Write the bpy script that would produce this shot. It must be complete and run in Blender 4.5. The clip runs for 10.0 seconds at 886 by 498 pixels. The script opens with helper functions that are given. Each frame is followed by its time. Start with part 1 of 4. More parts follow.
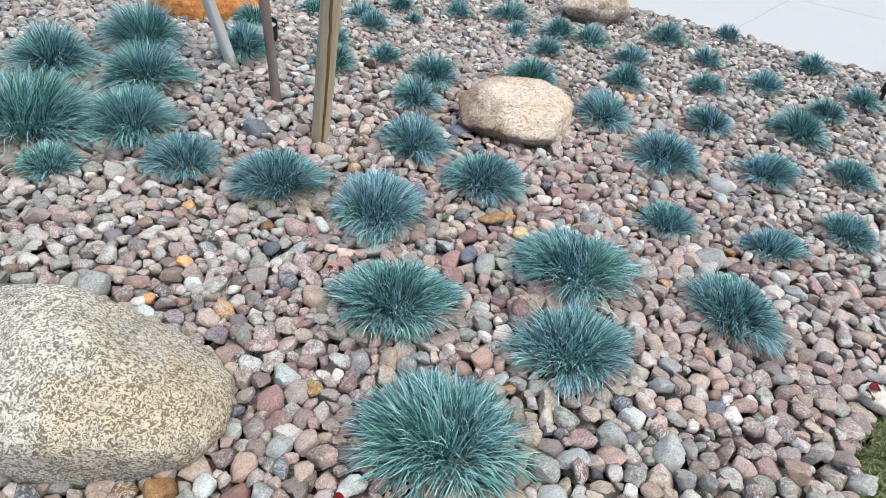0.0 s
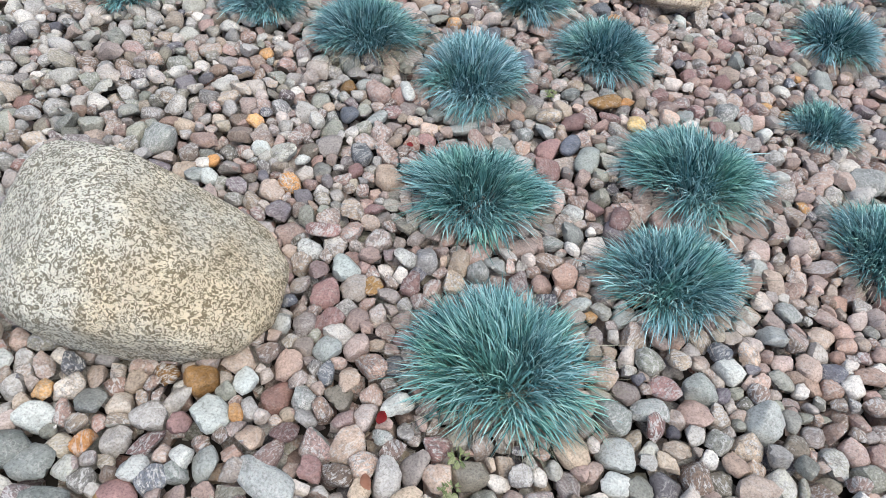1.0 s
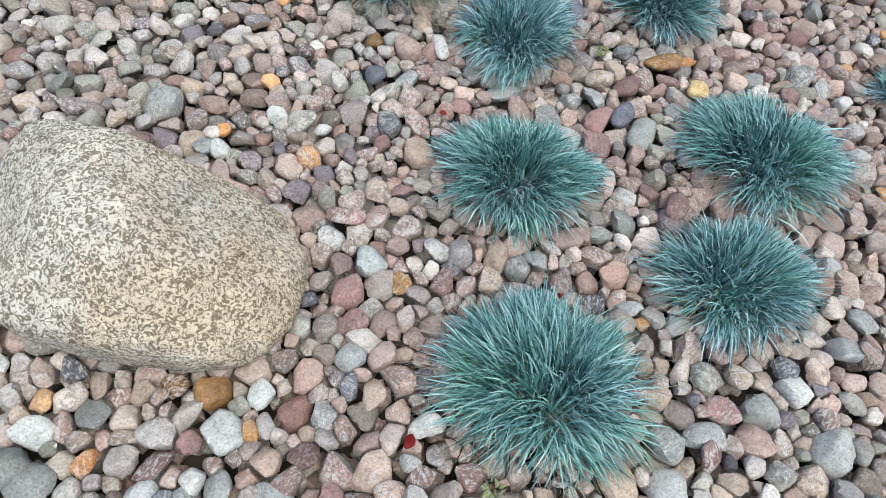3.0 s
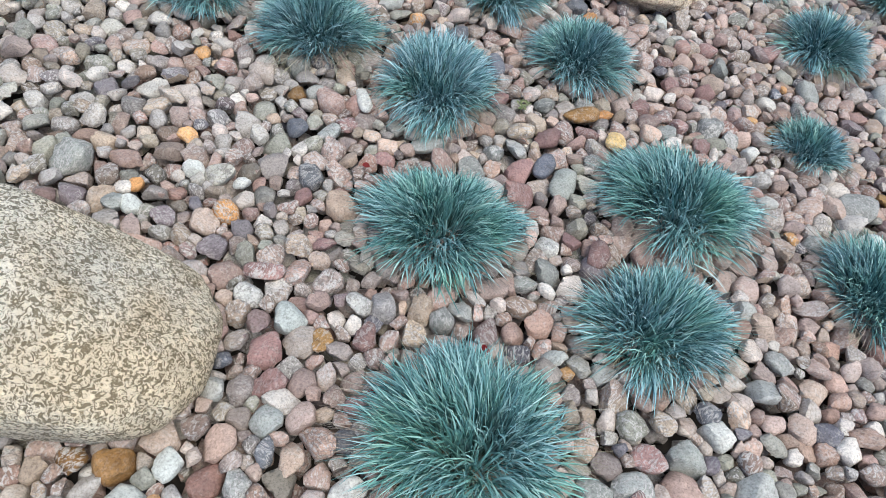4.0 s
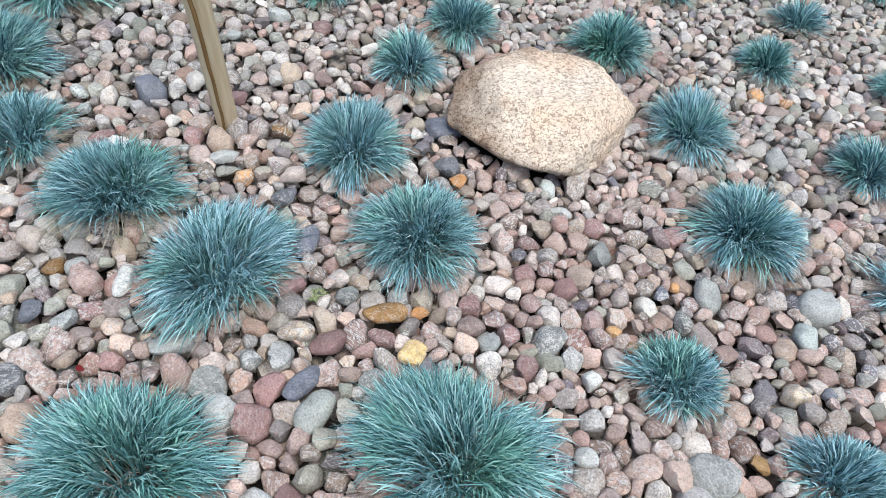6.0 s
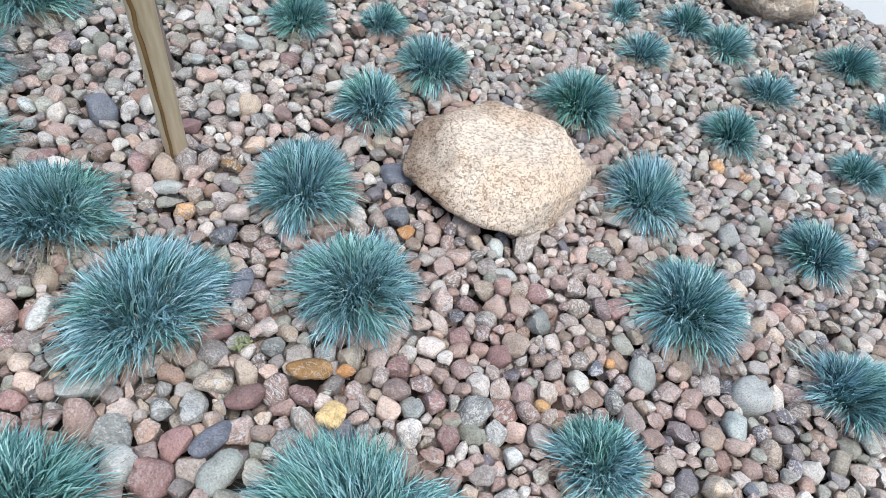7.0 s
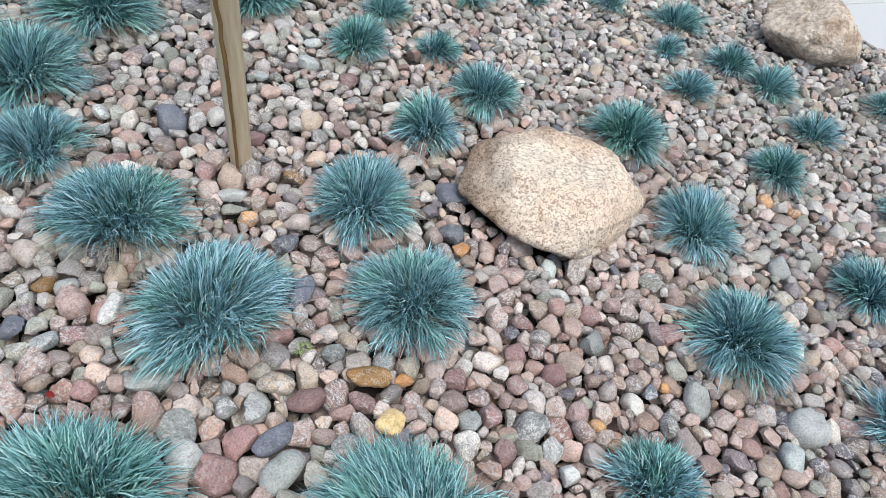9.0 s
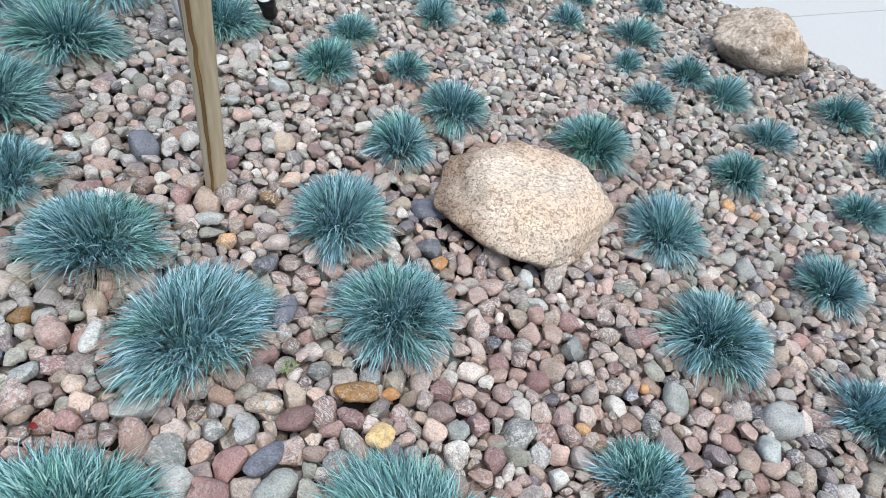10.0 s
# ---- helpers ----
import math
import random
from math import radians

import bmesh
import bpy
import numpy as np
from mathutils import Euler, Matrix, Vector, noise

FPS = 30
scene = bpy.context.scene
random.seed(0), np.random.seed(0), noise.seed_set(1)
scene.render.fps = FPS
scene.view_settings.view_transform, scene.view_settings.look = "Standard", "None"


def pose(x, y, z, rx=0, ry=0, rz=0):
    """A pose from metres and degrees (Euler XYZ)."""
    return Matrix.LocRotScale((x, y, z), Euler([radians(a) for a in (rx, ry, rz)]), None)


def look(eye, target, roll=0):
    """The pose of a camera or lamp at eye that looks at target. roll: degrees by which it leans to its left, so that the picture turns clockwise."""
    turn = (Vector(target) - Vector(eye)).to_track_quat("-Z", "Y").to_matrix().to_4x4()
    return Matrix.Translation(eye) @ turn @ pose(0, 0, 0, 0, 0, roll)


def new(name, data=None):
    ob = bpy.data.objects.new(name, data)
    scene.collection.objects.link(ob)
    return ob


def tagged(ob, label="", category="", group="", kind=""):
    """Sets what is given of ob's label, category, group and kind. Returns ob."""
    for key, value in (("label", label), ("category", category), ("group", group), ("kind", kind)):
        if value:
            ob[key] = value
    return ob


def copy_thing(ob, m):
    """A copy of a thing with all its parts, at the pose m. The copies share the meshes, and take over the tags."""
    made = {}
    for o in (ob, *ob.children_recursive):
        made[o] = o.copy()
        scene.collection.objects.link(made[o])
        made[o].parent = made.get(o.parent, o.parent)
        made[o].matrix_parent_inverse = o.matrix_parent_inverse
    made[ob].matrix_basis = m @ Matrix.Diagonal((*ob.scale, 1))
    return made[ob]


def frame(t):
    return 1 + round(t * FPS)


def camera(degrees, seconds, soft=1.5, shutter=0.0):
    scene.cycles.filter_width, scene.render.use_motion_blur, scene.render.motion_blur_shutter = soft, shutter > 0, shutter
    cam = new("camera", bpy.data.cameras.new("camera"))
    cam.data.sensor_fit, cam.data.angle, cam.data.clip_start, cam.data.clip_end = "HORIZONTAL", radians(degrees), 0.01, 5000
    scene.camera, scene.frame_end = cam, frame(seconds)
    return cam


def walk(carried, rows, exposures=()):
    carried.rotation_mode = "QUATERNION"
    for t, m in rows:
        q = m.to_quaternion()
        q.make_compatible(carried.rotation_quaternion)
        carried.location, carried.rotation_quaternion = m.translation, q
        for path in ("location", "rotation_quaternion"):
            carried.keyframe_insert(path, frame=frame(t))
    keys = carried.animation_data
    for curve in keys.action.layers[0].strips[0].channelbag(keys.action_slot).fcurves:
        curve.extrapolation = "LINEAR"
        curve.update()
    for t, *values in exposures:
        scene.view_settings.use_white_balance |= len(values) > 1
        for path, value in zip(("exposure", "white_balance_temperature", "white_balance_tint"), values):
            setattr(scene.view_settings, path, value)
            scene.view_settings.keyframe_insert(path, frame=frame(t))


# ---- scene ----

import functools

from mathutils import kdtree

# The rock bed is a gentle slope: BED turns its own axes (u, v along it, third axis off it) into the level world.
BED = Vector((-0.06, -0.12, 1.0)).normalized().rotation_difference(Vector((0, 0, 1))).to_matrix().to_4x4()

# ---- camera ----
cam = camera(68.8, 10.0, soft=0.4)
PATH = [
    (0, (-0.444, -0.980, 1.022), (-0.226, 0.160, 0.238), 7.81),
    (0.3, (-0.454, -0.917, 1.012), (-0.208, 0.143, 0.132), 11.25),
    (0.5, (-0.441, -0.868, 0.998), (-0.212, 0.189, 0.110), 11.18),
    (0.7, (-0.423, -0.814, 0.998), (-0.237, 0.188, 0.038), 13.38),
    (0.8, (-0.408, -0.792, 0.992), (-0.261, 0.166, -0.019), 12.85),
    (1, (-0.392, -0.762, 0.986), (-0.365, 0.158, -0.068), 8.82),
    (1.2, (-0.380, -0.727, 0.990), (-0.398, 0.143, -0.106), 9.53),
    (1.5, (-0.383, -0.671, 0.973), (-0.399, 0.179, -0.139), 9.77),
    (2, (-0.419, -0.590, 0.969), (-0.406, 0.213, -0.178), 10.07),
    (2.2, (-0.430, -0.579, 0.962), (-0.424, 0.197, -0.203), 9.85),
    (3.5, (-0.438, -0.577, 0.960), (-0.419, 0.218, -0.193), 9.72),
    (4, (-0.402, -0.560, 0.953), (-0.285, 0.318, -0.131), 13.76),
    (4.2, (-0.361, -0.535, 0.958), (-0.245, 0.374, -0.100), 9.90),
    (4.5, (-0.276, -0.481, 0.978), (-0.191, 0.414, -0.095), 5.52),
    (4.8, (-0.154, -0.450, 0.998), (-0.142, 0.422, -0.097), 9.32),
    (5, (-0.082, -0.420, 1.009), (-0.088, 0.502, -0.044), 9.50),
    (5.2, (-0.023, -0.356, 1.016), (-0.015, 0.591, -0.016), 11.55),
    (5.4, (0.033, -0.302, 1.014), (0.074, 0.655, -0.007), 12.14),
    (5.5, (0.068, -0.278, 1.012), (0.115, 0.719, 0.030), 10.42),
    (5.7, (0.127, -0.194, 1.027), (0.099, 0.776, 0.017), 8.38),
    (6.8, (0.232, 0.003, 1.086), (0.067, 0.934, 0.053), 11.19),
    (7, (0.242, 0.012, 1.102), (0.175, 0.994, 0.107), 15.38),
    (7.2, (0.237, 0.025, 1.106), (0.172, 1.050, 0.155), 17.19),
    (7.5, (0.212, 0.022, 1.103), (0.085, 1.122, 0.245), 19.80),
    (7.8, (0.176, -0.005, 1.100), (0.067, 1.081, 0.223), 21.16),
    (8, (0.168, -0.016, 1.077), (0.023, 1.043, 0.173), 18.86),
    (8.5, (0.175, -0.045, 1.070), (0.060, 0.997, 0.142), 17.75),
    (9, (0.172, -0.055, 1.067), (0.045, 0.967, 0.118), 15.62),
    (9.3, (0.175, -0.062, 1.068), (0.059, 0.964, 0.124), 15.60),
    (9.5, (0.170, -0.063, 1.070), (0.058, 0.969, 0.130), 15.50),
    (10, (0.151, -0.087, 1.068), (0.078, 0.979, 0.163), 15.36),
]
walk(cam, [(t, BED @ look(eye, target, roll)) for t, eye, target, roll in PATH],
     exposures=[(0, 0.98, 6190, 3), (1.2, 0.91, 6190, 3), (4.0, 0.89, 6190, 3), (4.6, 1.03, 6100, 3), (5.5, 1.09, 6100, 3), (7.0, 1.03, 6030, 3), (7.4, 1.01, 6150, 3),
                (8.0, 0.93, 6170, 3), (8.4, 0.98, 6170, 3), (9.0, 0.97, 6150, 3), (9.5, 0.99, 6100, 3), (10, 0.97, 6100, 3)])

# ---- light: an overcast sky ----
world = bpy.data.worlds.new("overcast_sky")
scene.world = world
world.use_nodes = True
wn = world.node_tree.nodes
sky = wn.new("ShaderNodeTexSky")
sky.sky_type, sky.sun_disc = "NISHITA", False
sky.sun_elevation, sky.sun_rotation = radians(71), radians(126)
sky.dust_density, sky.air_density = 4.0, 1.0
wn["Background"].inputs["Strength"].default_value = 0.13
world.node_tree.links.new(sky.outputs[0], wn["Background"].inputs["Color"])

sun_data = bpy.data.lights.new("sun", "SUN")
sun_data.energy, sun_data.angle, sun_data.color = 0.8, radians(40), (1.0, 0.96, 0.9)
sun = new("sun", sun_data)
sun.matrix_world = look((1.4, -1.0, 5.2), (0, 0, 0))


# ---- materials ----
def material(name, roughness=0.7, specular=0.3):
    m = bpy.data.materials.new(name)
    m.use_nodes = True
    bsdf = m.node_tree.nodes["Principled BSDF"]
    bsdf.inputs["Roughness"].default_value = roughness
    bsdf.inputs["Specular IOR Level"].default_value = specular
    return m, m.node_tree.nodes, m.node_tree.links, bsdf


def ramp(nodes, stops, mode="LINEAR"):
    r = nodes.new("ShaderNodeValToRGB")
    r.color_ramp.interpolation = mode
    while len(r.color_ramp.elements) < len(stops):
        r.color_ramp.elements.new(0.5)
    for e, (at, c) in zip(r.color_ramp.elements, stops):
        e.position = at
        e.color = (*c, 1) if len(c) == 3 else c
    return r


def noise_node(nodes, links, vector, scale, detail=4, rough=0.55, w=None, distortion=0.0):
    n = nodes.new("ShaderNodeTexNoise")
    n.inputs["Scale"].default_value, n.inputs["Detail"].default_value = scale, detail
    n.inputs["Roughness"].default_value, n.inputs["Distortion"].default_value = rough, distortion
    if w is not None:
        n.noise_dimensions = "4D"
        links.new(w, n.inputs["W"])
    links.new(vector, n.inputs["Vector"])
    return n.outputs["Fac"]


def maths(nodes, links, op, a, b):
    n = nodes.new("ShaderNodeMath")
    n.operation = op
    for i, v in enumerate((a, b)):
        if isinstance(v, (int, float)):
            n.inputs[i].default_value = v
        else:
            links.new(v, n.inputs[i])
    return n.outputs[0]


def mix(nodes, links, fac, a, b, blend="MIX"):
    n = nodes.new("ShaderNodeMix")
    n.data_type, n.blend_type = "RGBA", blend
    for i, v in zip((0, 6, 7), (fac, a, b)):
        if isinstance(v, (int, float)):
            n.inputs[i].default_value = v
        elif isinstance(v, tuple):
            n.inputs[i].default_value = (*v, 1)
        else:
            links.new(v, n.inputs[i])
    return n.outputs[2]


def bump(nodes, links, bsdf, height, strength, distance=0.002):
    b = nodes.new("ShaderNodeBump")
    b.inputs["Strength"].default_value, b.inputs["Distance"].default_value = strength, distance
    links.new(height, b.inputs["Height"])
    links.new(b.outputs[0], bsdf.inputs["Normal"])


MAUVE, PINK, GREY, GREEN, TAUPE = (0.358, 0.235, 0.202), (0.47, 0.325, 0.273), (0.327, 0.3, 0.281), (0.297, 0.295, 0.242), (0.394, 0.305, 0.254)
PALE, DARK, BUFF, BROWN, BRICK = (0.614, 0.565, 0.51), (0.133, 0.13, 0.152), (0.48, 0.375, 0.283), (0.256, 0.175, 0.131), (0.338, 0.19, 0.157)


def pebble_material(name, source, only=None):
    """River stone: each one its own tint, with mottling, pale flecks and fine grain. source: 'object' or 'island'."""
    m, nodes, links, bsdf = material(name, 0.62, 0.35)
    if source == "object":
        rnd = nodes.new("ShaderNodeObjectInfo").outputs["Random"]
    else:
        rnd = nodes.new("ShaderNodeNewGeometry").outputs["Random Per Island"]
    where = nodes.new("ShaderNodeNewGeometry").outputs["Position"]
    hashed = nodes.new("ShaderNodeTexWhiteNoise")
    hashed.noise_dimensions = "1D"
    links.new(maths(nodes, links, "MULTIPLY", rnd, 977.0), hashed.inputs["W"])
    second = hashed.outputs["Value"]
    if only is None:
        cool = ramp(nodes, [(0.0, GREY), (0.1, GREEN), (0.19, BROWN), (0.27, GREEN), (0.36, PALE), (0.45, GREY), (0.53, TAUPE), (0.6, PALE), (0.68, BUFF),
                            (0.75, GREEN), (0.82, PALE), (0.9, TAUPE), (0.975, DARK), (1.0, PALE)])
        warm = ramp(nodes, [(0.0, MAUVE), (0.1, TAUPE), (0.18, PINK), (0.26, GREY), (0.34, MAUVE), (0.42, PALE), (0.5, BRICK), (0.58, BUFF), (0.66, TAUPE), (0.73, PINK),
                            (0.8, BROWN), (0.86, PALE), (0.91, MAUVE), (0.975, DARK), (1.0, TAUPE)])
        links.new(rnd, cool.inputs[0])
        links.new(rnd, warm.inputs[0])
        # redder loads of stone lie in the middle of the bed, greyer loads round it
        away = []
        for u, v, fade in ((0.35, 1.1, 0.7), (-0.4, 0.15, 1.0), (0.6, 0.1, 1.0)):
            n = nodes.new("ShaderNodeVectorMath")
            n.operation = "DISTANCE"
            links.new(where, n.inputs[0])
            n.inputs[1].default_value = BED @ Vector((u, v, 0.0))
            away.append(maths(nodes, links, "MULTIPLY", n.outputs["Value"], fade))
        nearest = functools.reduce(lambda a, b: maths(nodes, links, "MINIMUM", a, b), away)
        region = maths(nodes, links, "ADD", maths(nodes, links, "MULTIPLY", nearest, 0.75), noise_node(nodes, links, where, 1.6, 2))
        area = ramp(nodes, [(0.45, (0.88, 0.88, 0.88)), (0.68, (0.42, 0.42, 0.42)), (0.95, (0.08, 0.08, 0.08))])
        links.new(maths(nodes, links, "MULTIPLY", region, 0.7), area.inputs[0])
        fourth = nodes.new("ShaderNodeTexWhiteNoise")
        fourth.noise_dimensions = "1D"
        links.new(maths(nodes, links, "MULTIPLY", rnd, 1733.0), fourth.inputs["W"])
        base = mix(nodes, links, maths(nodes, links, "LESS_THAN", fourth.outputs["Value"], area.outputs[0]), cool.outputs[0], warm.outputs[0])
    else:
        tints = ramp(nodes, [(0.0, only[0]), (1.0, only[1])])
        links.new(rnd, tints.inputs[0])
        base = tints.outputs[0]
    offset = maths(nodes, links, "MULTIPLY", rnd, 61.0)
    cloud = noise_node(nodes, links, where, 38, 5, 0.62, offset, 0.4)
    shade = ramp(nodes, [(0.3, (0.5, 0.48, 0.46)), (0.5, (1, 1, 1)), (0.7, (1.4, 1.38, 1.34))])
    links.new(cloud, shade.inputs[0])
    plain = ramp(nodes, [(0.0, (0.35, 0.35, 0.35)), (1.0, (1, 1, 1))])
    links.new(second, plain.inputs[0])
    base = mix(nodes, links, plain.outputs[0], base, mix(nodes, links, 1.0, base, shade.outputs[0], "MULTIPLY"))
    value = ramp(nodes, [(0.0, (0.55, 0.55, 0.55)), (1.0, (1.06, 1.06, 1.06))])
    third = nodes.new("ShaderNodeTexWhiteNoise")
    third.noise_dimensions = "1D"
    links.new(maths(nodes, links, "MULTIPLY", rnd, 411.0), third.inputs["W"])
    links.new(third.outputs["Value"], value.inputs[0])
    base = mix(nodes, links, 1.0, base, value.outputs[0], "MULTIPLY")
    # pale flecks and veins on some stones, dark ones on others
    turned = nodes.new("ShaderNodeVectorRotate")
    turned.inputs["Axis"].default_value = (0.3, 0.2, 0.9)
    links.new(where, turned.inputs["Vector"])
    links.new(maths(nodes, links, "MULTIPLY", second, 40.0), turned.inputs["Angle"])
    drawn = nodes.new("ShaderNodeVectorMath")
    drawn.operation = "MULTIPLY"
    links.new(turned.outputs[0], drawn.inputs[0])
    drawn.inputs[1].default_value = (0.45, 1.25, 1.0)
    fleck = ramp(nodes, [(0.5, (0, 0, 0)), (0.56, (1, 1, 1))])
    links.new(noise_node(nodes, links, drawn.outputs[0], 95, 4, 0.62, offset, 1.8), fleck.inputs[0])
    some = ramp(nodes, [(0.3, (0, 0, 0)), (0.8, (0.85, 0.85, 0.85))])
    links.new(second, some.inputs[0])
    base = mix(nodes, links, mix(nodes, links, 1.0, fleck.outputs[0], some.outputs[0], "MULTIPLY"), base, (0.45, 0.425, 0.4))
    # healed cracks: pale ones on a third of the stones, dark ones on some others
    wander = nodes.new("ShaderNodeTexNoise")
    wander.inputs["Scale"].default_value, wander.inputs["Detail"].default_value = 45, 3
    links.new(where, wander.inputs["Vector"])
    bent = nodes.new("ShaderNodeVectorMath")
    bent.operation = "MULTIPLY_ADD"
    links.new(wander.outputs["Color"], bent.inputs[0])
    bent.inputs[1].default_value = (0.045, 0.045, 0.045)
    links.new(where, bent.inputs[2])
    crack = nodes.new("ShaderNodeTexVoronoi")
    crack.voronoi_dimensions, crack.feature = "4D", "DISTANCE_TO_EDGE"
    crack.inputs["Scale"].default_value = 70
    links.new(bent.outputs[0], crack.inputs["Vector"])
    links.new(offset, crack.inputs["W"])
    thin = ramp(nodes, [(0.0, (0.7, 0.7, 0.7)), (0.04, (0.45, 0.45, 0.45)), (0.085, (0, 0, 0))])
    broken = ramp(nodes, [(0.42, (0, 0, 0)), (0.56, (1, 1, 1))])
    links.new(noise_node(nodes, links, where, 55, 3, 0.6, offset), broken.inputs[0])
    links.new(crack.outputs["Distance"], thin.inputs[0])
    thin_lines = mix(nodes, links, 1.0, thin.outputs[0], broken.outputs[0], "MULTIPLY")
    few = ramp(nodes, [(0.0, (0.8, 0.8, 0.8)), (0.16, (0.5, 0.5, 0.5)), (0.26, (0, 0, 0))])
    links.new(second, few.inputs[0])
    base = mix(nodes, links, mix(nodes, links, 1.0, thin_lines, few.outputs[0], "MULTIPLY"), base, (0.45, 0.425, 0.39))
    rest = ramp(nodes, [(0.74, (0, 0, 0)), (0.8, (0.9, 0.9, 0.9))])
    links.new(second, rest.inputs[0])
    base = mix(nodes, links, mix(nodes, links, 1.0, thin_lines, rest.outputs[0], "MULTIPLY"), base, (0.1, 0.085, 0.08))
    fine = noise_node(nodes, links, where, 260, 5, 0.65)
    speck = ramp(nodes, [(0.34, (0.58, 0.57, 0.56)), (0.48, (1, 1, 1)), (0.66, (1.3, 1.3, 1.3))])
    links.new(fine, speck.inputs[0])
    base = mix(nodes, links, 0.85, base, speck.outputs[0], "MULTIPLY")
    links.new(base, bsdf.inputs["Base Color"])
    bump(nodes, links, bsdf, maths(nodes, links, "ADD", maths(nodes, links, "MULTIPLY", cloud, 2.0), fine), 0.45, 0.002)
    return m


PEBBLE = pebble_material("river_pebble", "object")
PEBBLES = pebble_material("river_pebbles", "island")
STONE = {
    "white": pebble_material("pale_stone", "object", ((0.56, 0.545, 0.5), (0.46, 0.49, 0.46))),
    "orange": pebble_material("orange_stone", "object", ((0.52, 0.23, 0.075), (0.57, 0.34, 0.15))),
    "gold": pebble_material("gold_stone", "object", ((0.78, 0.55, 0.24), (0.78, 0.55, 0.24))),
    "rust": pebble_material("rust_stone", "object", ((0.26, 0.13, 0.04), (0.33, 0.2, 0.08))),
    "tan": pebble_material("tan_stone", "object", ((0.5, 0.4, 0.29), (0.52, 0.37, 0.3))),
    "grey": pebble_material("grey_stone", "object", ((0.3, 0.31, 0.28), (0.36, 0.36, 0.34))),
    "slate": pebble_material("slate_stone", "object", ((0.12, 0.125, 0.15), (0.18, 0.185, 0.2))),
    "red": pebble_material("red_stone", "object", ((0.33, 0.195, 0.175), (0.27, 0.165, 0.155))),
}


def boulder_material(name, light, dark, stain, grain=190, patch=5.0, tan_end=0.0, dark_rim=None, bend=1.0, pale=0.0):
    """Weathered granite: fine worm-like pale and dark grain, broad stains and patches, pits."""
    m, nodes, links, bsdf = material(name, 0.82, 0.2)
    where = nodes.new("ShaderNodeTexCoord").outputs["Object"]
    worms = noise_node(nodes, links, where, grain, 3, 0.55, distortion=bend)
    tone = ramp(nodes, [(0.435 - pale, dark), (0.485 - pale, tuple(0.5 * (a + b) for a, b in zip(light, dark))), (0.53 - pale, light), (0.66, tuple(1.1 * a for a in light))])
    links.new(worms, tone.inputs[0])
    split = nodes.new("ShaderNodeSeparateXYZ")
    links.new(where, split.inputs[0])
    broad = ramp(nodes, [(0.45, (0, 0, 0)), (0.68, (0.85, 0.85, 0.85))])
    links.new(maths(nodes, links, "ADD", noise_node(nodes, links, where, patch, 5, 0.62), maths(nodes, links, "MULTIPLY", split.outputs[0], tan_end)), broad.inputs[0])
    base = mix(nodes, links, broad.outputs[0], tone.outputs[0], mix(nodes, links, 1.0, tone.outputs[0], stain, "MULTIPLY"))
    cloud = ramp(nodes, [(0.3, (0.8, 0.79, 0.77)), (0.5, (1, 1, 1)), (0.7, (1.12, 1.12, 1.1))])
    links.new(noise_node(nodes, links, where, patch * 3.3, 5, 0.65), cloud.inputs[0])
    base = mix(nodes, links, 1.0, base, cloud.outputs[0], "MULTIPLY")
    spots = ramp(nodes, [(0.28, (0.5, 0.47, 0.43)), (0.37, (1, 1, 1))])
    links.new(noise_node(nodes, links, where, 30, 4, 0.6), spots.inputs[0])
    base = mix(nodes, links, 0.6, base, spots.outputs[0], "MULTIPLY")
    if dark_rim:  # darker with distance from a given point, blotchy, round the pale broken top
        at, scale = dark_rim
        moved = nodes.new("ShaderNodeVectorMath")
        moved.operation = "SUBTRACT"
        links.new(where, moved.inputs[0])
        moved.inputs[1].default_value = at
        scaled = nodes.new("ShaderNodeVectorMath")
        scaled.operation = "MULTIPLY"
        links.new(moved.outputs[0], scaled.inputs[0])
        scaled.inputs[1].default_value = scale
        size = nodes.new("ShaderNodeVectorMath")
        size.operation = "LENGTH"
        links.new(scaled.outputs[0], size.inputs[0])
        rim_mask = ramp(nodes, [(0.5, (0, 0, 0)), (0.68, (0.9, 0.9, 0.9))])
        links.new(maths(nodes, links, "MULTIPLY", maths(nodes, links, "ADD", size.outputs["Value"], noise_node(nodes, links, where, 16, 6, 0.65)), 0.4), rim_mask.inputs[0])
        base = mix(nodes, links, rim_mask.outputs[0], base, mix(nodes, links, 1.0, base, (0.36, 0.305, 0.265), "MULTIPLY"))
    links.new(base, bsdf.inputs["Base Color"])
    rough = noise_node(nodes, links, where, 20, 8, 0.68)
    bump(nodes, links, bsdf, maths(nodes, links, "ADD", maths(nodes, links, "MULTIPLY", rough, 2.5), maths(nodes, links, "MULTIPLY", worms, 1.6)), 0.9, 0.006)
    return m


GRANITE = boulder_material("grey_tan_granite", (0.74, 0.69, 0.585), (0.25, 0.218, 0.16), (0.93, 0.81, 0.66), 122, 4.5, 0.6, None, 1.7)
PALE_GRANITE = boulder_material("cream_granite", (0.83, 0.705, 0.57), (0.4, 0.29, 0.21), (0.9, 0.79, 0.7), 125, 6, 0.0, ((0.09, -0.01, 0.0), (4.2, 4.9, 0.0)), 1.3, 0.035)
BROWN_GRANITE = boulder_material("brown_granite", (0.58, 0.48, 0.385), (0.41, 0.33, 0.255), (0.5, 0.4, 0.31), 55, 9, 0.0, None, 0.7)
SANDSTONE = boulder_material("orange_sandstone", (0.5, 0.22, 0.07), (0.37, 0.145, 0.045), (0.85, 0.7, 0.6), 30, 5)


